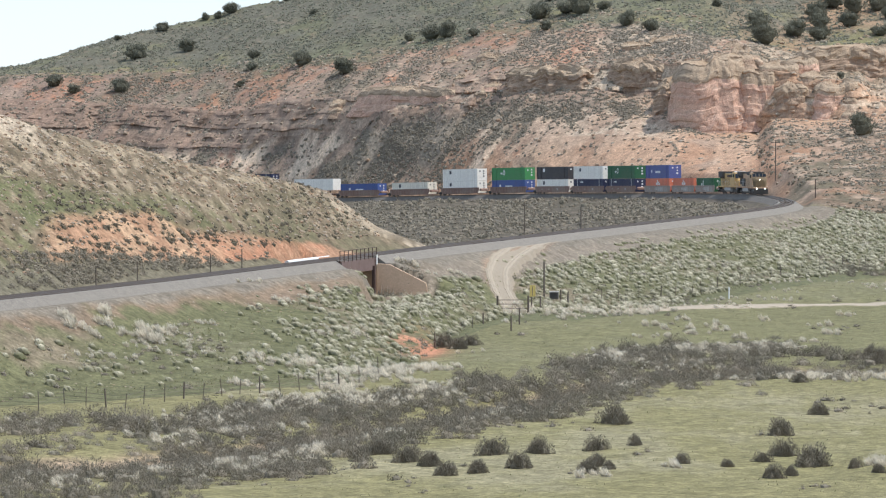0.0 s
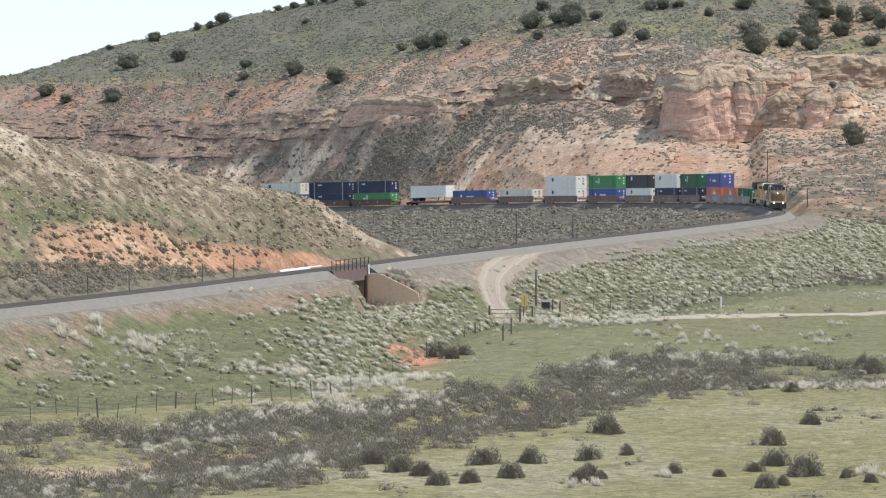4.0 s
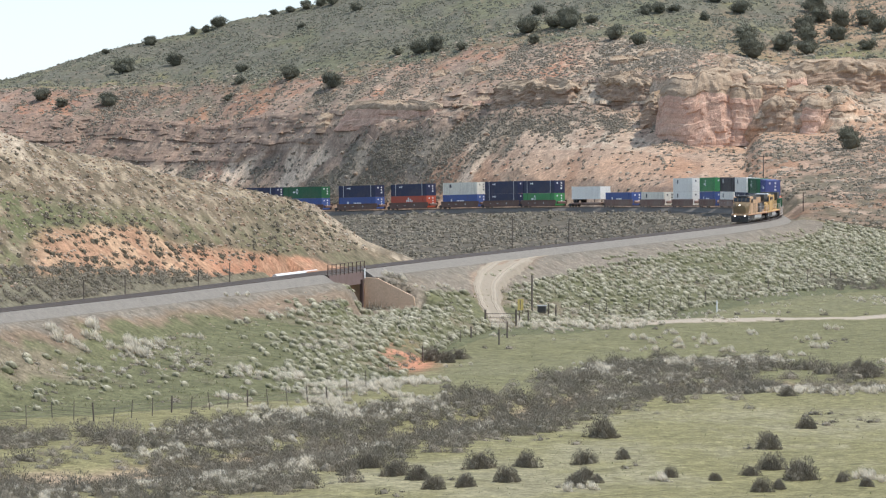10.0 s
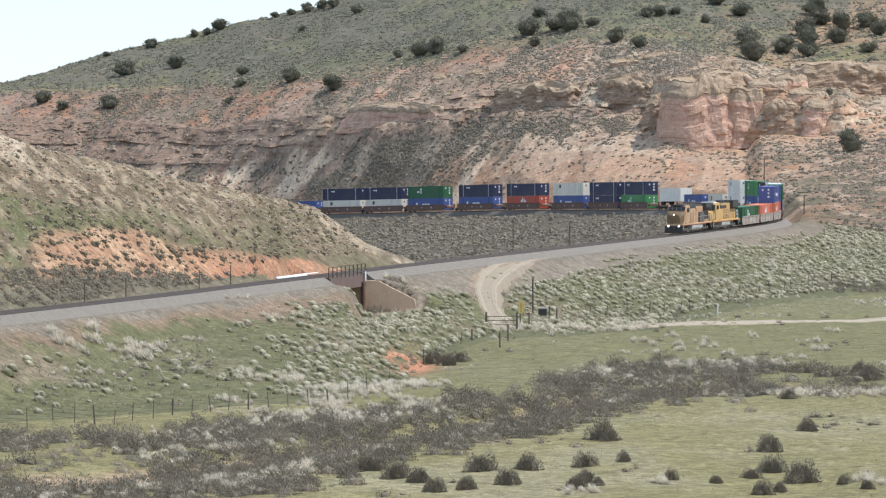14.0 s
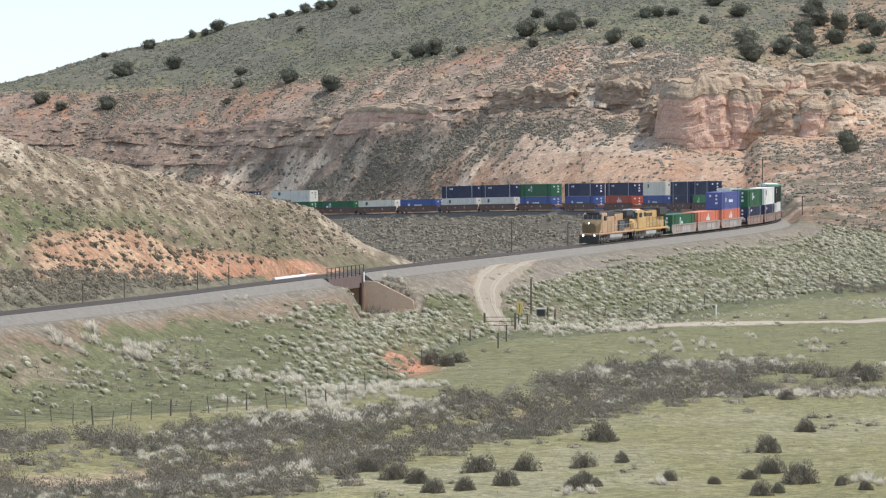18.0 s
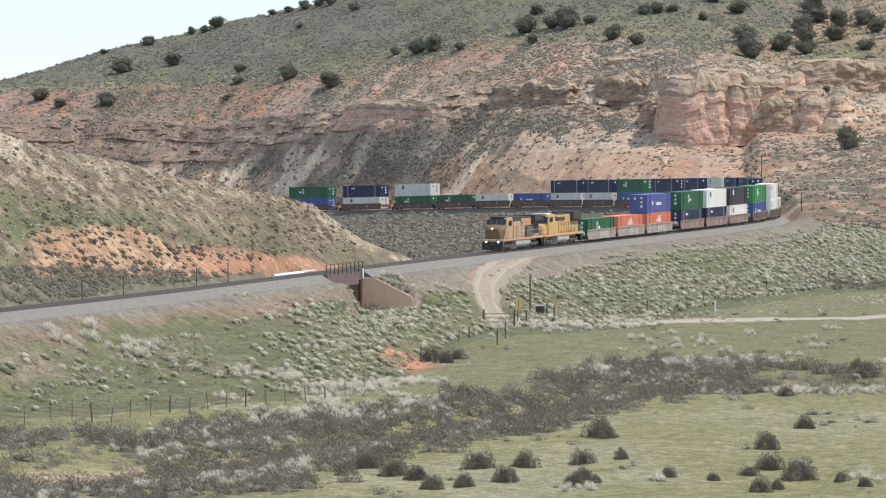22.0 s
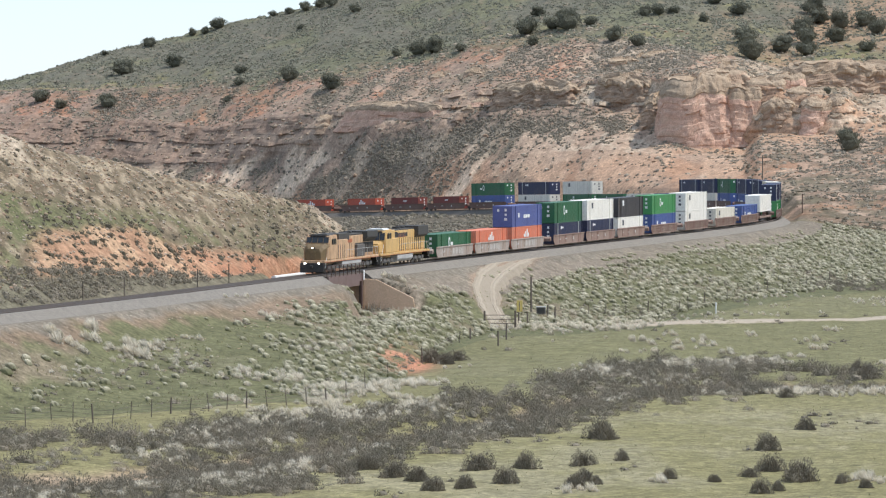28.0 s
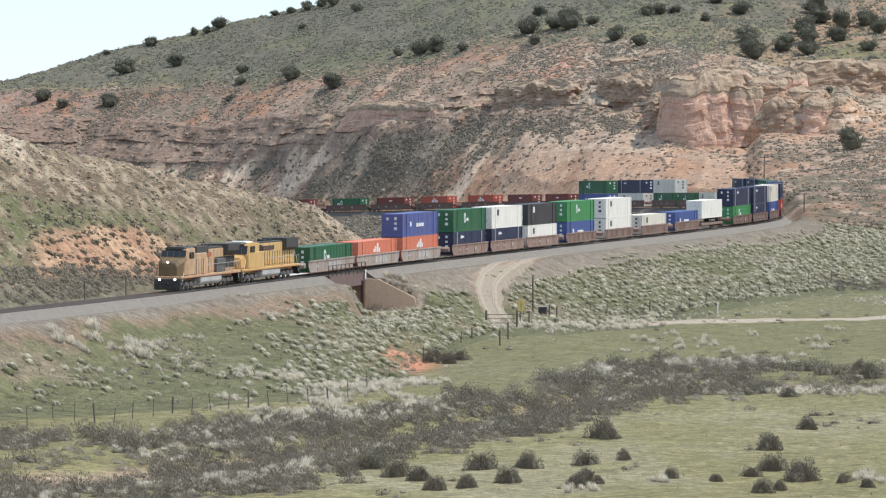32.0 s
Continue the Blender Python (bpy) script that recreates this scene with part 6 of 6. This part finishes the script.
# ---- poles, signs, fences ----
def post(name, x, y, high, r, material, label, category, arms=0):
    z = ground_z(x, y)
    bm = bmesh.new()
    rod(bm, (0, 0, -0.4), (0, 0, high), r, 8)
    top = new(name)
    top.matrix_basis = pose(x, y, z)
    part("shaft", bm, material, top)
    for k in range(arms):
        part("crossarm", boxes((-0.9, -0.06, high - 0.4 - 0.7 * k, 0.9, 0.06, high - 0.27 - 0.7 * k)), material, top)
    return tagged(top, label, category)


for x, y, high, arms in ((14, 895, 6.6, 0), (24.7, 874, 5.0, 0), (66.6, 930, 8.2, 1), (11.2, 558.5, 4.5, 0)):
    post("line_pole", x, y, high, 0.11, TIMBER, "weathered wooden line pole standing in the sagebrush", "pole", arms)
post("track_marker", 68.6, 852, 3.6, 0.09, RUST, "rusty upright signal post beside the track curve", "post")
for s, side in ((433, -4.6), (446, -4.6), (407, -4.6), (395, -4.8)):
    p = on_track(s, side)
    post("track_marker", p.x, p.y, 2.2, 0.06, TIMBER, "thin dark marker post beside the track", "post")

sign = tagged(new("yellow_sign"), "yellow warning board on two posts beside the gate", "sign")
sign.matrix_basis = pose(9.7, 555.2, ground_z(9.7, 555.2), 0, 0, 8)
part("board", boxes((-0.36, -0.04, 0.35, 0.36, 0.0, 1.75), bevel=0.015), SIGN_YELLOW, sign)
part("bar", boxes((-0.08, -0.05, 0.5, 0.0, -0.04, 1.6)), DARK_MARK, sign, "dark vertical bar")
for x in (-0.28, 0.28):
    part("leg", boxes((x - 0.04, 0.0, -0.3, x + 0.04, 0.08, 1.7)), TIMBER, sign)
box = tagged(new("equipment_cabinet"), "grey metal equipment cabinet by the foot of the embankment", "cabinet")
box.matrix_basis = pose(12.4, 557, ground_z(12.4, 557), 0, 0, -5)
part("body", boxes((-0.55, -0.35, 0.1, 0.55, 0.35, 0.95), bevel=0.03), GRIME, box)
part("lid", boxes((-0.62, -0.42, 0.95, 0.62, 0.42, 1.05), bevel=0.02), TANK_GREY, box)
part("door", boxes((-0.45, -0.38, 0.2, 0.45, -0.35, 0.85), bevel=0.01), ROOF_GREY, box, "dark door")


def fence(spots, high, label, wires=(0.4, 0.75, 1.1), lean=6):
    f = tagged(new("fence"), label, "fence")
    rng = np.random.RandomState(len(spots))
    tops = []
    for i, (x, y) in enumerate(spots):
        z = ground_z(x, y)
        bm = bmesh.new()
        h = high * rng.uniform(0.85, 1.15)
        rod(bm, (0, 0, -0.4), (0, 0, h), 0.04 if i % 4 else 0.075, 7)
        ob = part("post", bm, TIMBER, f)
        ob.matrix_basis = pose(x, y, z, rng.uniform(-lean, lean), rng.uniform(-lean, lean), 0)
        tops.append((x, y, z))
    for up in wires:
        bm = bmesh.new()
        for a, b in zip(tops, tops[1:]):
            rod(bm, (a[0], a[1], a[2] + up), (b[0], b[1], b[2] + up), 0.012, 4)
        part("wire", bm, STEEL, f, "thin rusty fence wire")
    return f


fence(((-38.5, 378), (-35, 377), (-33.5, 384.8), (-31.5, 382.9), (-29.5, 379.3), (-27.7, 377), (-26.7, 384.9), (-25.1, 387.8), (-23.7, 392.2), (-22.1, 393.9), (-20.5, 395.1), (-19, 396.9), (-17.3, 398.1),
       (-15.5, 398.6), (-13.8, 399.5), (-12.1, 402.9), (-10.4, 405), (-8.7, 409.5), (-7.1, 419.5), (-5.3, 446), (-2.0, 472), (2.0, 500)), 1.5, "old leaning wooden post and wire fence along the meadow")
fence(((13.9, 552), (18.4, 561), (20.7, 565), (23.4, 569), (26.4, 573), (28.5, 578), (30.8, 580.5), (32.1, 582), (34.9, 594.8), (38.9, 609.8), (41.5, 626.3), (45, 636.5), (46.7, 641.2), (49.3, 647.4),
       (50.6, 652), (53.8, 660), (58.1, 671), (62, 677), (68, 684), (76, 690)), 1.6, "wooden post and wire fence at the foot of the embankment")
gate = tagged(new("farm_gate"), "closed metal pipe gate between wooden posts on the dirt track", "gate")
gz = ground_z(6.9, 538.6)
for x in (5.2, 8.9):
    bm = bmesh.new()
    rod(bm, (x, 538.5, gz - 0.4), (x, 538.5, gz + 2.0), 0.12, 8)
    part("gate_post", bm, TIMBER, gate)
for up in (0.5, 1.0, 1.5):
    bm = bmesh.new()
    rod(bm, (5.2, 538.4, gz + up), (8.9, 538.4, gz + up), 0.04)
    part("bar", bm, STEEL, gate)
for x, y, h in ((7.4, 509.2, 1.9), (9.4, 545, 1.6), (3.3, 509.8, 1.3), (6.3, 496, 1.7), (10.4, 541, 1.9), (13.1, 551.7, 1.8), (14.0, 551, 1.5), (35.1, 572.7, 1.5)):
    post("fence_post", x, y, h, 0.09, TIMBER if x < 30 else PALE, "weathered upright fence post by the farm gate" if x < 30 else "white marker post in the grass", "post")

# ---- more brush ----
planted("embankment_dry_brush", scatter(420, ((V >= 3.25) & (V < 3.8)) * (DIST > 11) * (DIST < 26) * smooth(patch, 0.0, 0.5), 0.3, 0.7, 12), tuft_shapes, DRY, "pale dry grass tufts on the embankment", tips=True)
planted("meadow_tufts", scatter(240, ((V > 2.55) & (V < 3.0)) * smooth(n1 + 0.6 * patch, 0.2, 0.8) * smooth(BEAR, -0.5, 1.0), 0.25, 0.55, 13), tuft_shapes, DRY, "pale dry grass tufts in the meadow", tips=True)
planted("embankment_stones", scatter(1500, (DIST > 4.5) & (DIST < 22) & (V < 4) & (V > 2.9), 0.06, 0.22, 16), rock_shapes, ROCK, "small loose stones on the embankment", "rocks")
blade_shapes = []
for k in range(5):
    rng = np.random.RandomState(400 + k)
    at, lean = rng.randn(5, 3) * np.array((0.35, 0.35, 0)), rng.randn(5, 3) * 0.3
    side = rng.randn(5, 3) * np.array((0.16, 0.16, 0))
    blade_shapes.append(np.stack((at - side, at + side, at + lean + np.array((0, 0, 1.0))), 1))
planted("meadow_grass", scatter(12000, floor * (0.4 + smooth(n2, -0.3, 0.4)), 0.06, 0.14, 21), blade_shapes, BLADES, "short spring grass of the meadow", "grass")
planted("embankment_grass", scatter(8000, ((V >= 2.95) & (V < 4.0) & (DIST > 9)) * (0.4 + smooth(n2, -0.3, 0.4)), 0.1, 0.26, 22), blade_shapes, BLADES, "thin green grass on the embankment", "grass")
planted("meadow_bushes", scatter(260, floor * smooth(patch, 0.1, 0.6), 0.3, 0.8, 14), mid_shapes, SAGE, "small sagebrush scattered in the meadow")
planted("trackside_sagebrush", scatter(600, ((V >= 4.3) & (V < 5.22)) * (DIST > 5.5) * (XX < -4) * (0.3 + smooth(patch, -0.4, 0.3)), 0.35, 0.85, 15), mid_shapes, SAGE, "grey sagebrush between the track and the near hill")
planted("slope_sagebrush", scatter(700, ((V >= 6.2) & (V < 9.9)) * (XX > 66) * (DIST > 7.5) * (0.3 + smooth(patch, -0.3, 0.3)), 0.4, 1.1, 41), low_shapes, SAGE, "sagebrush on the stony slope outside the curve")
planted("slope_stones", scatter(500, ((V >= 6.2) & (V < 9.9)) * (XX > 64) * (DIST > 5.5), 0.15, 0.8, 42, 2.2), rock_shapes, ROCK, "pale stones and blocks on the slope outside the curve", "rocks")
thicket = np.random.RandomState(50)
planted("meadow_thicket", [(x, y, ground_z(x, y) - 0.05, thicket.uniform(0.7, 1.3)) for x, y in zip(thicket.uniform(54, 66, 26), thicket.uniform(640, 668, 26))], big_shapes, SAGE, "grey sagebrush thicket at the foot of the embankment")
brush = ((-6.3, 544), (-5.6, 545), (-4.9, 546), (-5.9, 541.5), (-5.3, 540), (-4.7, 542), (-4.0, 541), (-6.4, 539.5), (-8.2, 538))
planted("bridge_brush", [(x, y, ground_z(x, y) - 0.05, 0.75 + 0.1 * (i % 3)) for i, (x, y) in enumerate(brush)], big_shapes, SAGE, "dark sagebrush at the foot of the bridge wing wall")

low_brush = ((-9.4, 536), (-8.7, 537), (-8.0, 538), (-7.2, 538.5), (-6.4, 539.5), (-8.3, 535.5))
planted("wall_brush", [(x, y, ground_z(x, y) - 0.05, 0.42 + 0.08 * (i % 3)) for i, (x, y) in enumerate(low_brush)], mid_shapes, SAGE, "low sagebrush along the foot of the bridge wing wall")
rng_slip = np.random.RandomState(12)
slip = [(-13.6 + 0.62 * (i // 3) + 0.35 * rng_slip.randn(), 535 - 1.2 * (i // 3) + 1.1 * rng_slip.randn(), rng_slip.uniform(0.6, 1.15)) for i in range(24)]
planted("bridge_bunchgrass", [(x, y, ground_z(x, y) - 0.05, size) for x, y, size in slip], mound_shapes, GREEN_SAGE, "pale bunchgrass on the bank beside the bridge", "grass", tips=True, pale=(0.2, 0.88))

motions()
